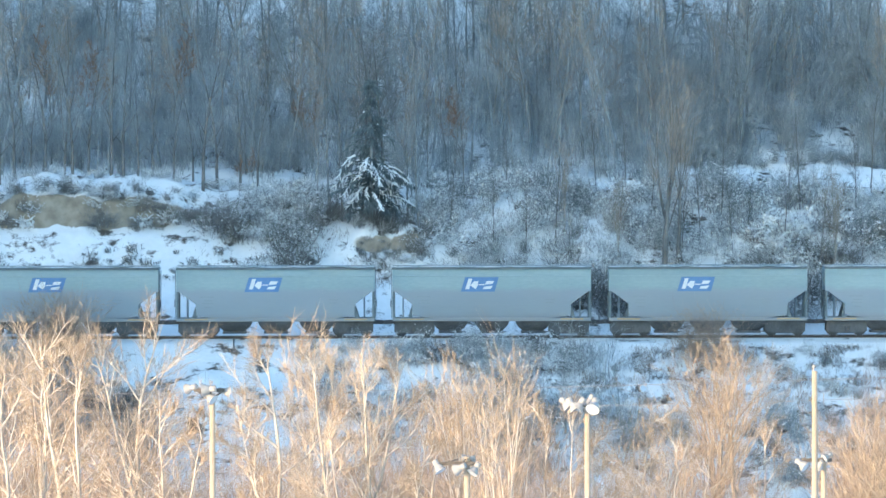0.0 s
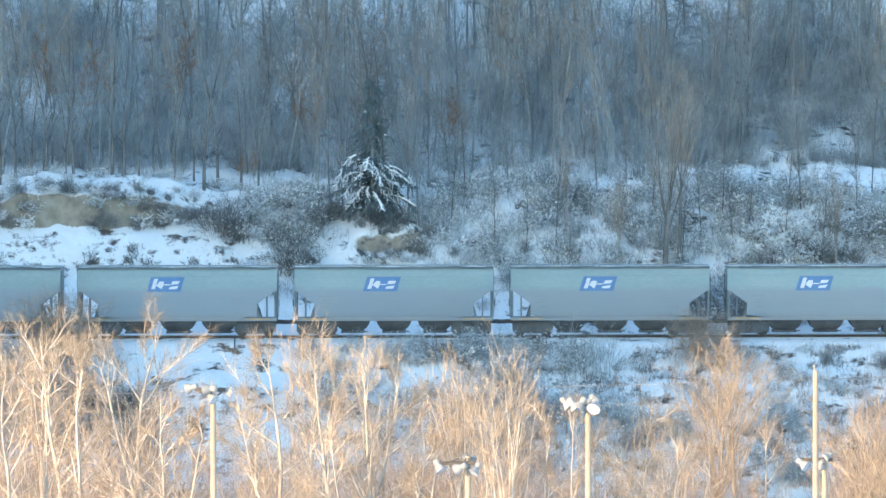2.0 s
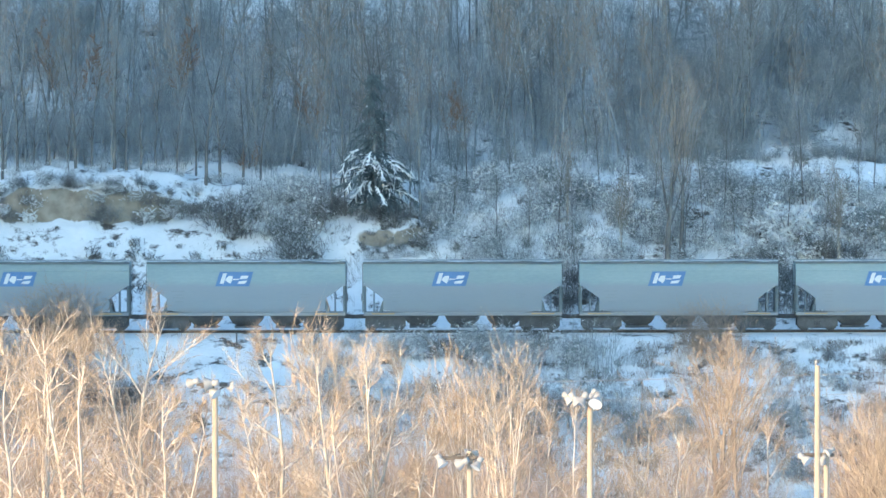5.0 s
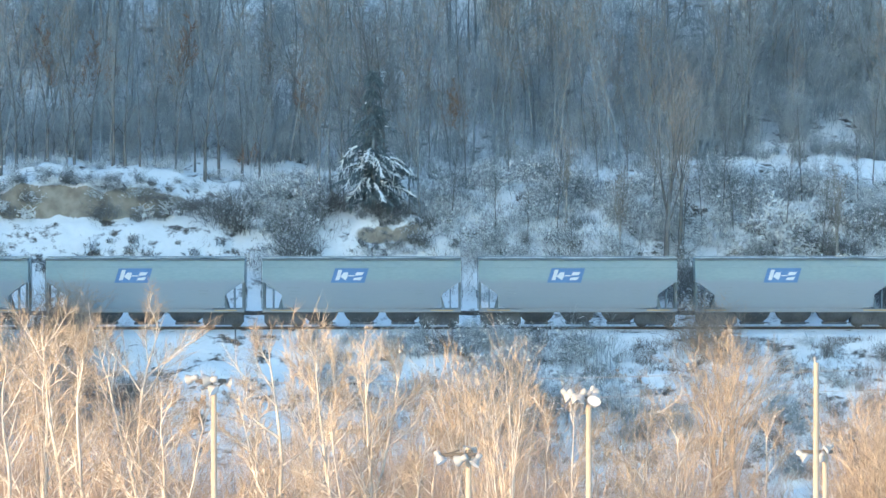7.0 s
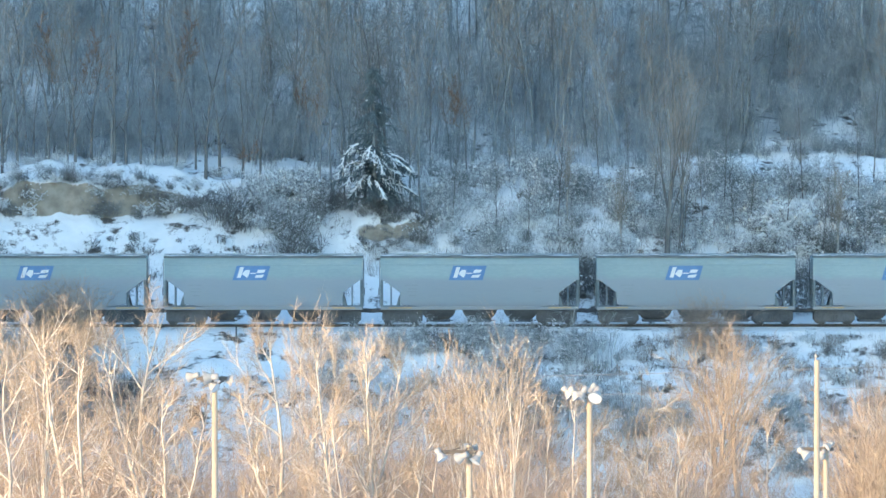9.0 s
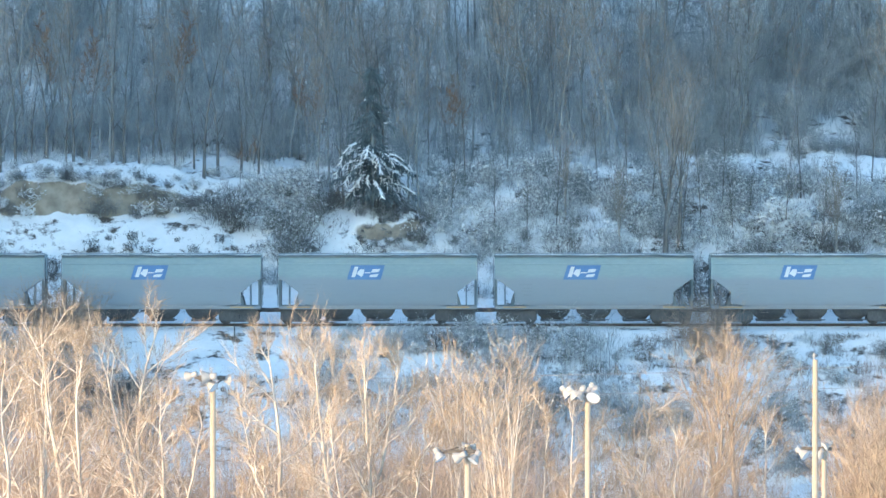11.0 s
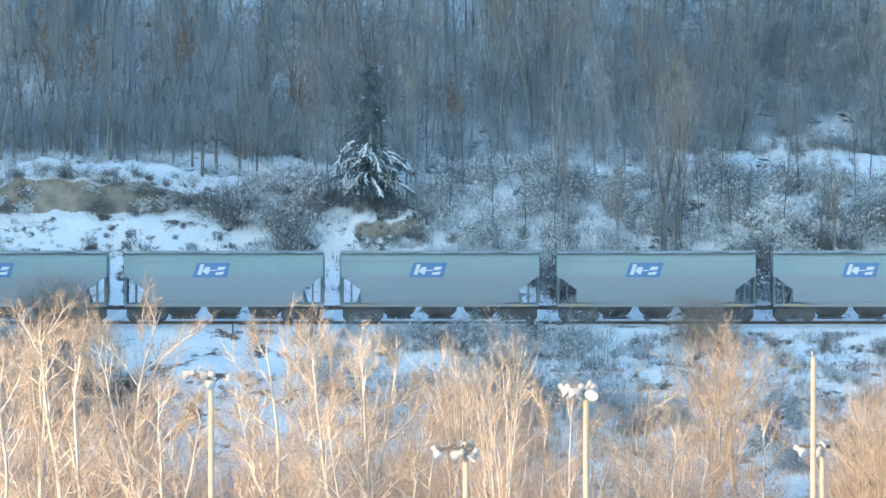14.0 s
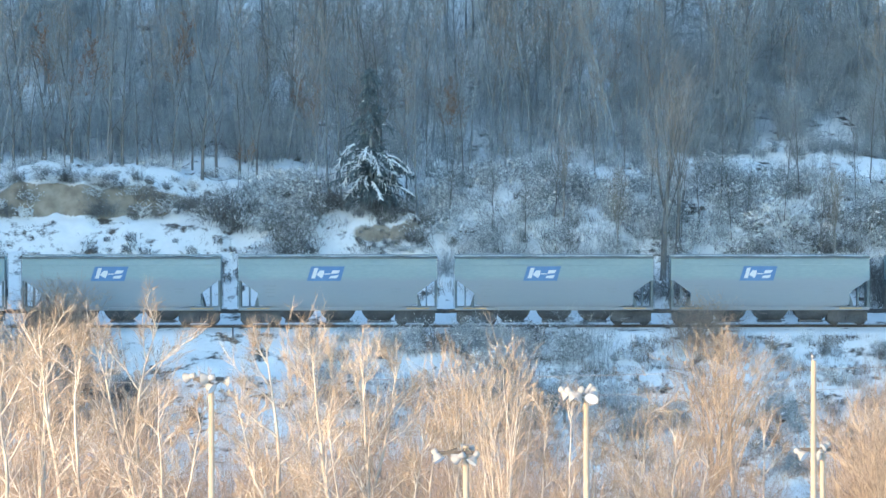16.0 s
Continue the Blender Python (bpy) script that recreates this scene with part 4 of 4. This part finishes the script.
    for i in range(110):
        slope = rng.uniform(0.034, 0.077)
        y = rng.uniform(461.2, 467)
        if not in_clearing(slope, y) or y < 462:
            under.append(moved(saplings[int(rng.integers(0, 3))], slope * y, y, rng.uniform(0.35, 0.7) if in_clearing(slope, y) or y < 463 else rng.uniform(0.6, 1.1), rng.uniform(0, 6.28)))
    for i in range(70):
        y = rng.uniform(459, 470)
        slope = rng.uniform(-0.077, -0.02)
        under.append(moved(saplings[int(rng.integers(0, 3))], slope * y, y, rng.uniform(0.6, 1.2), rng.uniform(0, 6.28)))
    for i in range(110):
        y = rng.uniform(465, 485)
        slope = rng.uniform(-0.077, 0.077)
        if not in_clearing(slope, y):
            under.append(moved(saplings[int(rng.integers(0, 3))], slope * y, y, rng.uniform(0.8, 1.4), rng.uniform(0, 6.28)))
    for i in range(60):
        y = rng.uniform(484, 506)
        slope = rng.uniform(-0.077, 0.077)
        if not 0.036 < slope < 0.046:
            under.append(moved(saplings[int(rng.integers(0, 3))], slope * y, y, rng.uniform(0.9, 1.5), rng.uniform(0, 6.28)))
    tagged(new("undergrowth", twigs_mesh("undergrowth", np.concatenate(under), TWIG_GREY, rng)), "thin leafless undergrowth between the trees of the wood", "undergrowth", kind="stuff")


def build_brush():
    """Bushes on the cutting's bank and on the embankment below the track."""
    rng = np.random.default_rng(9)
    frosty = [snowy_bush(s, 2.0, 2.4, 30, 0.5, TWIG_DARK if s == 84 else TWIG_GREY, r=0.0085, pad=0.048) for s in (81, 82, 83, 84)]
    thin = [snowy_bush(s, 3.2, 2.2, 30, 0.26, TWIG_GREY, 6, 0.08, 0.008, 0.024) for s in (94, 95)]
    dark = [snowy_bush(s, 2.0, 1.9, 42, 0.06, TWIG_DARK, 6, r=0.011, pad=0.014) for s in (85, 86)]
    tuft = [snowy_bush(s, 0.55, 0.7, 16, 0.10, TWIG_DARK, r=0.011) for s in (87, 88)]
    grey = [snowy_bush(s, 2.6, 2.0, 34, 0.12, TWIG_GREY, 6, 0.09, 0.011) for s in (96, 97)]
    laden = [snowy_bush(98, 2.2, 2.4, 26, 0.7, TWIG_DARK, 5, r=0.009, pad=0.055, lumps=True)]
    haze = [snowy_bush(s, 3.2, 1.9, 60, 0.0, TWIG_MAUVE, 10, 0.10, 0.006) for s in (89, 90)]
    stalks = [snowy_bush(s, 3.8, 0.7, 7, 0.04, TWIG_GREY, 2, 0.22, 0.011) for s in (71, 72)]

    def bush(kind, x, y, size, label, name="bush", category="bush", group="bushes on the cutting"):
        if name == "bush" and kind in (dark, grey):
            name = "thicket"
        plant(name, kind[int(rng.integers(0, len(kind)))], x, y, size, rng.uniform(0, 6.28), label, category, group, parts=("crown", "snow_load"))

    # right-hand bank: thick with snow-laden bushes; those past counting are joined
    twigs, snow = [], []
    for i in range(325):
        x, y = rng.uniform(-1.5, 35), rng.uniform(439.5, 455.5)
        if (0.8 < x < 2.0 and y < 447) or (4.0 < x < 6.0 and 446.5 < y < 450) or (x > 21 and y > 452) or (8.5 < x < 14.5 and y > 452.5):
            continue
        pick, size = rng.uniform(), rng.uniform(0.5, 1.05)
        if y > 446 or i >= 270:
            f, load = BUSH_STICKS[(thin if pick < 0.35 else frosty)[int(rng.integers(0, 2))][0].name]
            size, turn = size * (0.75 if pick < 0.35 else 1.0), rng.uniform(0, 6.28)
            twigs.append(moved(f, x, y, size, turn))
            snow.append(moved(load, x, y, size, turn))
        elif pick < 0.14:
            bush(dark, x, y, size * 0.75, "dense dark leafless bush on the snowy bank")
        elif pick < 0.62:
            bush(frosty, x, y, size, "leafless bush laced with clinging snow on the bank")
        else:
            bush(thin, x, y, size * 0.75, "tall thin snow-dusted shrub on the bank", "shrub", "shrub", "shrubs on the cutting")
    for _ in range(24):
        f, load = BUSH_STICKS[frosty[int(rng.integers(0, 3))][0].name]
        x, y, size, turn = rng.uniform(-14, -7.8), rng.uniform(447, 454), rng.uniform(0.4, 0.75), rng.uniform(0, 6.28)
        twigs.append(moved(f, x, y, size, turn))
        snow.append(moved(load, x, y, size, turn))
    brush = new("brush")
    put("crown", twigs_mesh("crown", np.concatenate(twigs), TWIG_GREY, rng), brush)["kind"] = "stuff"
    put("snow_load", twigs_mesh("snow_load", np.concatenate(snow), SNOW, rng), brush, "clinging white snow")["kind"] = "stuff"
    tagged(brush, "tangled leafless brush laced with snow on the upper bank", "brush", kind="stuff")
    for _ in range(60):
        x, y = rng.uniform(-9, 21), rng.uniform(451, 461)
        if 6.5 < x < 8.2 or (9 < x < 14 and 453 < y < 457):
            continue
        bush(thin, x, y, rng.uniform(0.25, 0.5), "thin snow-dusted shrub at the foot of the wood", "shrub", "shrub", "shrubs on the cutting")
    for i in range(30):
        bush(grey, rng.uniform(17, 35), rng.uniform(461, 462.5), rng.uniform(0.3, 0.5), "low grey leafless bush at the edge of the wood")
    for x, y, s in ((22.6, 445.5, 0.9), (23.8, 446.5, 1.0), (24.8, 446, 0.9), (23.4, 444.5, 0.8), (25.4, 443, 0.7)):
        bush(laden, x, y, s, "bush bowed under thick pads of snow on the bank")
    for i in range(40):
        x, y = rng.uniform(5, 35), rng.uniform(437.4, 441)
        bush(dark if i % 3 else frosty, x, y, rng.uniform(0.8, 1.3), "leafless brush at the foot of the bank behind the track")
    for i in range(26):
        x = rng.uniform(25.5, 34) if i < 17 else rng.uniform(20.5, 24.5)
        bush(dark, x, rng.uniform(438.5, 446) if i < 17 else rng.uniform(439, 442.5), rng.uniform(0.7, 1.1), "dense dark leafless bush low on the bank")
    # left bank: brush over the ledge and at its ends
    for _ in range(40):
        x, y = rng.uniform(-34, -9), rng.uniform(448.8, 455)
        bush(frosty, x, y, rng.uniform(0.25, 0.5), "snow-dusted bush along the top of the sandstone ledge")
    for x, y, s in ((-15.6, 446.3, 1.35), (-15.0, 446.9, 1.4), (-14.5, 446.2, 1.0), (-10.6, 442.3, 1.15), (-9.7, 442.6, 1.25), (-10.8, 444.5, 0.9), (-11.8, 445.5, 0.8), (-8.0, 448.5, 1.0), (-1.6, 444, 0.7), (-1.2, 445.5, 0.7), (-24.5, 447.0, 0.7), (-23.6, 447.2, 0.7), (-21.4, 447.2, 0.6), (-20.0, 447.5, 0.6), (-18.6, 447.6, 0.7), (-17.4, 447.8, 0.6), (-30.6, 447.4, 0.6)):
        bush(dark, x, y, s, "dense dark leafless bush on the snowy bank")
    for x, y, s in ((-8.6, 447.6, 0.8), (-7.6, 448.4, 0.7), (-6.6, 448.0, 0.6), (-9.0, 446.4, 0.9)):
        bush(dark, x, y, s, "dense dark leafless bush beside the spruce")
    # the larger dark bushes here stand in for the shade beneath the boughs
    for x, y, s in ((-5.6, 444.2, 0.3), (-4.7, 444.0, 0.35), (-3.9, 444.3, 0.3), (-3.0, 444.1, 0.35), (-2.3, 444.4, 0.35), (-5.7, 445.9, 0.5), (-4.6, 445.8, 0.6), (-3.5, 445.6, 0.65), (-2.6, 445.9, 0.6), (-5.0, 446.6, 0.6), (-3.9, 446.4, 0.7)):
        bush(dark, x, y, s, "dark leafless bush put in as brush and shade under the spruce")
    for _ in range(30):
        bush(tuft, rng.uniform(-6.8, -1.2), rng.uniform(443.8, 445.6), rng.uniform(0.5, 1.0), "clump of dead grass on bare soil under the spruce", "grass_tuft", "grass", "grass tufts on the bank")
    for i in range(9):
        bush(frosty, -5.6 + i * 0.6 + rng.uniform(-0.2, 0.2), rng.uniform(442.8, 443.6), rng.uniform(0.2, 0.4), "low snow-dusted brush along the bare soil under the spruce")
    for i in range(16):
        bush(frosty if i % 3 else dark, -33 + i * 1.05 + rng.uniform(-0.4, 0.4), rng.uniform(447.7, 448.4), rng.uniform(0.4, 0.65), "snow-dusted bush overhanging the sandstone ledge")
    for i in range(22):
        bush(dark, -33.5 + i * 0.85 + rng.uniform(-0.4, 0.4), rng.uniform(448.0, 448.9), rng.uniform(0.35, 0.6), "dense dark bush at the brink of the sandstone ledge")
    for i in range(9):
        bush(laden, -33 + i * 2.0 + rng.uniform(-0.8, 0.8), rng.uniform(447.6, 448.3), rng.uniform(0.35, 0.55), "snow-laden bush hanging over the sandstone ledge")
    for _ in range(34):
        x, y = rng.uniform(-14, -9.3), rng.uniform(440, 450)
        bush(frosty, x, y, rng.uniform(0.4, 0.9), "snow-dusted bush on the bank")
    for _ in range(46):
        x, y = rng.uniform(-34, -12), rng.uniform(440.5, 444.8)
        bush(tuft, x, y, rng.uniform(0.6, 1.5), "clump of dead grass poking through the snow", "grass_tuft", "grass", "grass tufts on the bank")
    # embankment below the track
    for _ in range(95):
        x, y = rng.uniform(-9.5, 10.5), rng.uniform(409, 424)
        bush(frosty if rng.uniform() < 0.85 else dark, x, y, rng.uniform(0.45, 0.85), "snow-dusted brush on the embankment below the track", group="bushes on the embankment")
    for _ in range(44):
        bush(frosty if rng.uniform() < 0.75 else thin, rng.uniform(-10.0, 6.5), rng.uniform(420.5, 424), rng.uniform(0.45, 0.75), "snow-dusted brush along the edge of the track bed", group="bushes on the embankment")
    for _ in range(50):
        x, y = rng.uniform(12, 34), rng.uniform(404, 423)
        bush(frosty if rng.uniform() < 0.5 else dark, x, y, rng.uniform(0.35, 0.7), "patchy brush on the snowy embankment", group="bushes on the embankment")
    for i in range(18):
        x, y = (rng.uniform(2.0, 7.2), rng.uniform(403, 415)) if i < 9 else (rng.uniform(11.5, 15.5), rng.uniform(403, 411)) if i < 14 else (rng.uniform(21.5, 23.5), rng.uniform(403, 413))
        bush(grey, x, y, rng.uniform(0.7, 1.1), "dense grey leafless thicket low on the embankment", group="bushes on the embankment")
    for _ in range(50):
        x, y = rng.uniform(-24, 34), rng.uniform(405, 423)
        bush(tuft, x, y, rng.uniform(0.6, 1.3), "clump of dead grass poking through the snow", "grass_tuft", "grass", "grass tufts on the embankment")
    for x, y, s in ((-25.4, 421, 1.5), (-24.2, 421.5, 1.4), (16.6, 421.4, 1.15), (18.4, 421.6, 1.2), (-26.4, 421.2, 1.4)):
        bush(haze, x, y, s, "fine-twigged leafless shrub in front of the track", "shrub", "shrub", "shrubs on the embankment")
    for _ in range(14):
        bush(dark, rng.uniform(1.8, 7.6), rng.uniform(404, 418), rng.uniform(0.6, 1.05), "dense dark leafless bush low on the embankment", group="bushes on the embankment")
    for _ in range(26):
        bush(grey, rng.uniform(-30, -25.0), rng.uniform(407, 421), rng.uniform(0.8, 1.3), "dense grey leafless thicket on the embankment", group="bushes on the embankment")
    for _ in range(16):
        bush(dark, rng.uniform(-24.5, -19.5), rng.uniform(407, 418), rng.uniform(0.7, 1.2), "dense dark leafless bush low on the embankment", group="bushes on the embankment")
    for _ in range(30):
        bush(stalks, rng.uniform(7.5, 11.6), rng.uniform(409, 422.5), rng.uniform(0.6, 1.1), "thin upright leafless saplings below the track", "shrub", "shrub", "shrubs on the embankment")


def dead_grass(name, count, seed, x0, x1, y0, y1, cover, tall, label):
    """Thin dead stalks standing in drifts out of the snow."""
    rng = np.random.default_rng(seed)
    x, y = rng.uniform(x0, x1, count), rng.uniform(y0, y1, count)
    thick = wobble(x, y, 6.5, seed + 1) + 0.6 * wobble(x, y, 2.1, seed + 2)
    keep = thick > rng.normal(cover, 0.18, count)
    x, y = x[keep], y[keep]
    z = land(x, y) - 0.03
    h = rng.uniform(0.25, 1.0, len(x)) * tall
    lean = rng.normal(0, 0.35, (len(x), 2)) * h[:, None]
    segs = np.stack([x, y, z, x + lean[:, 0], y + lean[:, 1], z + h, np.full(len(x), 0.013), np.full(len(x), 0.003)], 1)
    ob = new(name, twigs_mesh(name, segs, GRASS, rng))
    tagged(ob, label, "grass", kind="stuff")


dead_grass("dead_grass", 90000, 141, 9, 35, 403, 424, 0.22, 0.40, "short dead stalks peppering the snowy embankment")
dead_grass("dead_grass", 60000, 101, -10, 35, 403, 424, 0.25, 0.6, "dead stalks standing out of the snow on the embankment")
dead_grass("dead_grass", 7000, 111, -30, -10, 403, 423, 0.5, 0.4, "sparse dead stalks on the snowy embankment")
dead_grass("dead_grass", 30000, 121, -9, 35, 439, 454, 0.2, 0.8, "dead stalks among the bushes of the bank")
dead_grass("dead_grass", 9000, 131, -35, -9, 439, 446.6, 0.55, 0.4, "sparse dead grass on the snowy bank")
build_near_trees()
build_woods()
build_brush()


# ---- lamp poles and wires on the valley floor ----
def floodlight(parent, x, y, z, yaw, pitch, size=1.0):
    """A bell-shaped floodlight: ballast housing, reflector bell and glass."""
    m = Matrix.Translation((x, y, z)) @ Matrix.Rotation(yaw, 4, "Z") @ Matrix.Rotation(pitch, 4, "X") @ Matrix.Scale(size, 4)
    bm = bmesh.new()
    rings = [(0.10, 0.30), (0.15, 0.28), (0.15, 0.06), (0.12, 0.02), (0.17, -0.04), (0.29, -0.30), (0.30, -0.34)]
    n = 16
    loops = [[bm.verts.new((r * math.cos(2 * math.pi * i / n), r * math.sin(2 * math.pi * i / n), h)) for i in range(n)] for r, h in rings]
    for a, b in zip(loops, loops[1:]):
        for i in range(n):
            j = (i + 1) % n
            bm.faces.new((a[i], b[i], b[j], a[j]))
    bm.faces.new(loops[0])
    bmesh.ops.transform(bm, matrix=m, verts=bm.verts)
    bmesh.ops.recalc_face_normals(bm, faces=bm.faces)
    head = part("floodlight", bm, LAMP_METAL, parent, "pale bell-shaped floodlight housing", True)
    bm = bmesh.new()
    cyl(bm, (0, 0, -0.325), (0, 0, -0.315), 0.285, n=n)
    bmesh.ops.transform(bm, matrix=m, verts=bm.verts)
    part("lens", bm, LENS, head, "pale glass lens")
    return head


def lamp_pole(x, y, top, heads, arm=None, radius=0.09):
    ground_z = float(land(x, y))
    pole = new("lamp_pole")
    pole.matrix_basis = Matrix.Translation((x, y, ground_z))
    h = top - ground_z
    bm = bmesh.new()
    cyl(bm, (0, 0, -0.5), (0, 0, h), radius * 1.35, radius, 14)
    part("pole", bm, POLE_WOOD, pole)
    if arm:
        bm = bmesh.new()
        box(bm, arm[0], -0.17, h + arm[2], arm[1], -0.11, h + arm[2] + 0.12, 0.01)
        part("crossarm", bm, BRACKET, pole, "dark crossarm")
    for dx, dy, dz, yaw, pitch, size in heads:
        floodlight(pole, dx, dy, h + dz, radians(yaw), radians(pitch), size)
        bm = bmesh.new()
        cyl(bm, (dx * 0.3, -0.14, h - 0.08), (dx, dy, h + dz), 0.025, n=6)
        part("bracket", bm, BRACKET, pole)
    return tagged(pole, "weathered wooden pole carrying pale floodlights", "lamp pole", "floodlight poles")


def utility_pole(x, y, top):
    ground_z = float(land(x, y))
    pole = new("utility_pole")
    pole.matrix_basis = Matrix.Translation((x, y, ground_z))
    h = top - ground_z
    bm = bmesh.new()
    cyl(bm, (0, 0, -0.5), (0, 0, h), 0.135, 0.085, 14)
    part("pole", bm, POLE_WOOD, pole)
    bm = bmesh.new()
    cyl(bm, (-0.04, 0, h - 0.02), (-0.04, 0, h + 0.20), 0.022, n=8)
    cyl(bm, (-0.04, 0, h + 0.10), (-0.04, 0, h + 0.16), 0.05, n=8)
    part("insulator", bm, LAMP_METAL, pole)
    return tagged(pole, "tall plain wooden utility pole", "utility pole")


def hanging_wire(a, b, sag):
    n, r = 24, 0.016
    a, b = np.array(a), np.array(b)
    pts, quads = [], []
    for i in range(n + 1):
        f = i / n
        c = a + (b - a) * f - np.array([0, 0, 4 * sag * f * (1 - f)])
        for k in range(5):
            pts.append(c + np.array([0, r * math.cos(k * 1.2566), r * math.sin(k * 1.2566)]))
            if i < n:
                quads.append((i * 5 + k, i * 5 + (k + 1) % 5, i * 5 + 5 + (k + 1) % 5, i * 5 + 5 + k))
    wire = new("overhead_wire", quad_mesh("overhead_wire", pts, quads, WIRE, True))
    tagged(wire, "thin overhead wire slung between poles", "wire")


def build_poles():
    lamp_pole(-7.42, 205, 4.35, [(-0.66, -0.10, 0.20, 60, 75, 0.62), (-0.08, -0.30, 0.16, 85, 85, 0.75), (-0.10, -0.22, -0.08, 60, -55, 0.62), (0.36, 0.05, 0.08, -85, 80, 0.62)], arm=(-0.6, 0.4, 0.06))
    lamp_pole(4.72, 205, 3.98, [(-0.74, -0.20, 0.06, 70, -42, 0.66), (-0.52, -0.30, 0.04, 75, -38, 0.70), (-0.22, -0.34, 0.04, -70, -36, 0.70), (0.22, -0.30, 0.02, -20, -50, 0.80), (0.10, 0.25, 0.14, -60, -30, 0.6)])
    lamp_pole(0.82, 205, 2.30, [(-0.96, -0.20, -0.28, 60, -35, 0.66), (-0.20, -0.40, -0.34, 60, 65, 0.66), (0.08, 0.25, -0.10, 85, 80, 0.66), (0.28, -0.20, -0.36, -60, -38, 0.66)], arm=(-0.95, 0.40, -0.28))
    utility_pole(12.08, 205, 5.05)
    lamp_pole(12.43, 206, 2.30, [(-0.76, -0.20, -0.28, 60, -55, 0.66), (-0.12, -0.28, -0.30, 20, 50, 0.5), (0.12, -0.15, -0.04, -60, -60, 0.5)], arm=(-0.8, 0.25, -0.24), radius=0.08)
    # a line that crosses behind the sunlit trees; its poles stand past the edges of the stand
    for x, top in ((-36, -0.05), (40, 1.35)):
        utility_pole(x, 325, top + 0.4)
    hanging_wire((-36, 325, -0.1), (40, 325, 1.3), 0.5)
    hanging_wire((-36, 325, -1.0), (40, 325, 0.2), 0.5)
    bm = bmesh.new()
    box(bm, -0.05, -0.05, -0.6, 0.05, 0.05, 0.62, 0.01)
    post = new("marker_post", mesh_of("marker_post", bm, STAKE))
    post.matrix_basis = Matrix.Translation((-13.9, 424.0, float(land(-13.9, 424.0)) + 0.1))
    tagged(post, "short dark marker post beside the track", "post")


build_poles()


# ---- what moves ----
DRIFT_T = [0, 2, 4, 6.5, 9, 12, 14, 16]
DRIFT = [-0.09, 0.0, 0.02, 0.04, 0.11, 0.09, -0.05, -0.21]


def run(t):
    """How far the train has come, in metres, at t seconds."""
    return SPEED * t + float(np.interp(t, DRIFT_T, DRIFT))


def motions():
    times = (0, 1, 2, 3, 4, 5, 6.5, 8, 9, 10.5, 12, 13, 14, 15, 16)
    spin = [(i / 30, pose(0, 0, 0.35, 0, (math.degrees(run(i / 30) / 0.42)) % 360, 0)) for i in range(0, 481)]
    for i, car in enumerate(cars):
        start = -25.65 + (5 - i) * PITCH
        walk(car, [(t, pose(start + run(t), TRACK_Y, 0)) for t in times])
        for wheel in [c for c in car.children if c.name.startswith("wheelset")]:
            x = wheel.location.x
            walk(wheel, [(t, Matrix.Translation((x, 0, 0)) @ m) for t, m in spin])


motions()
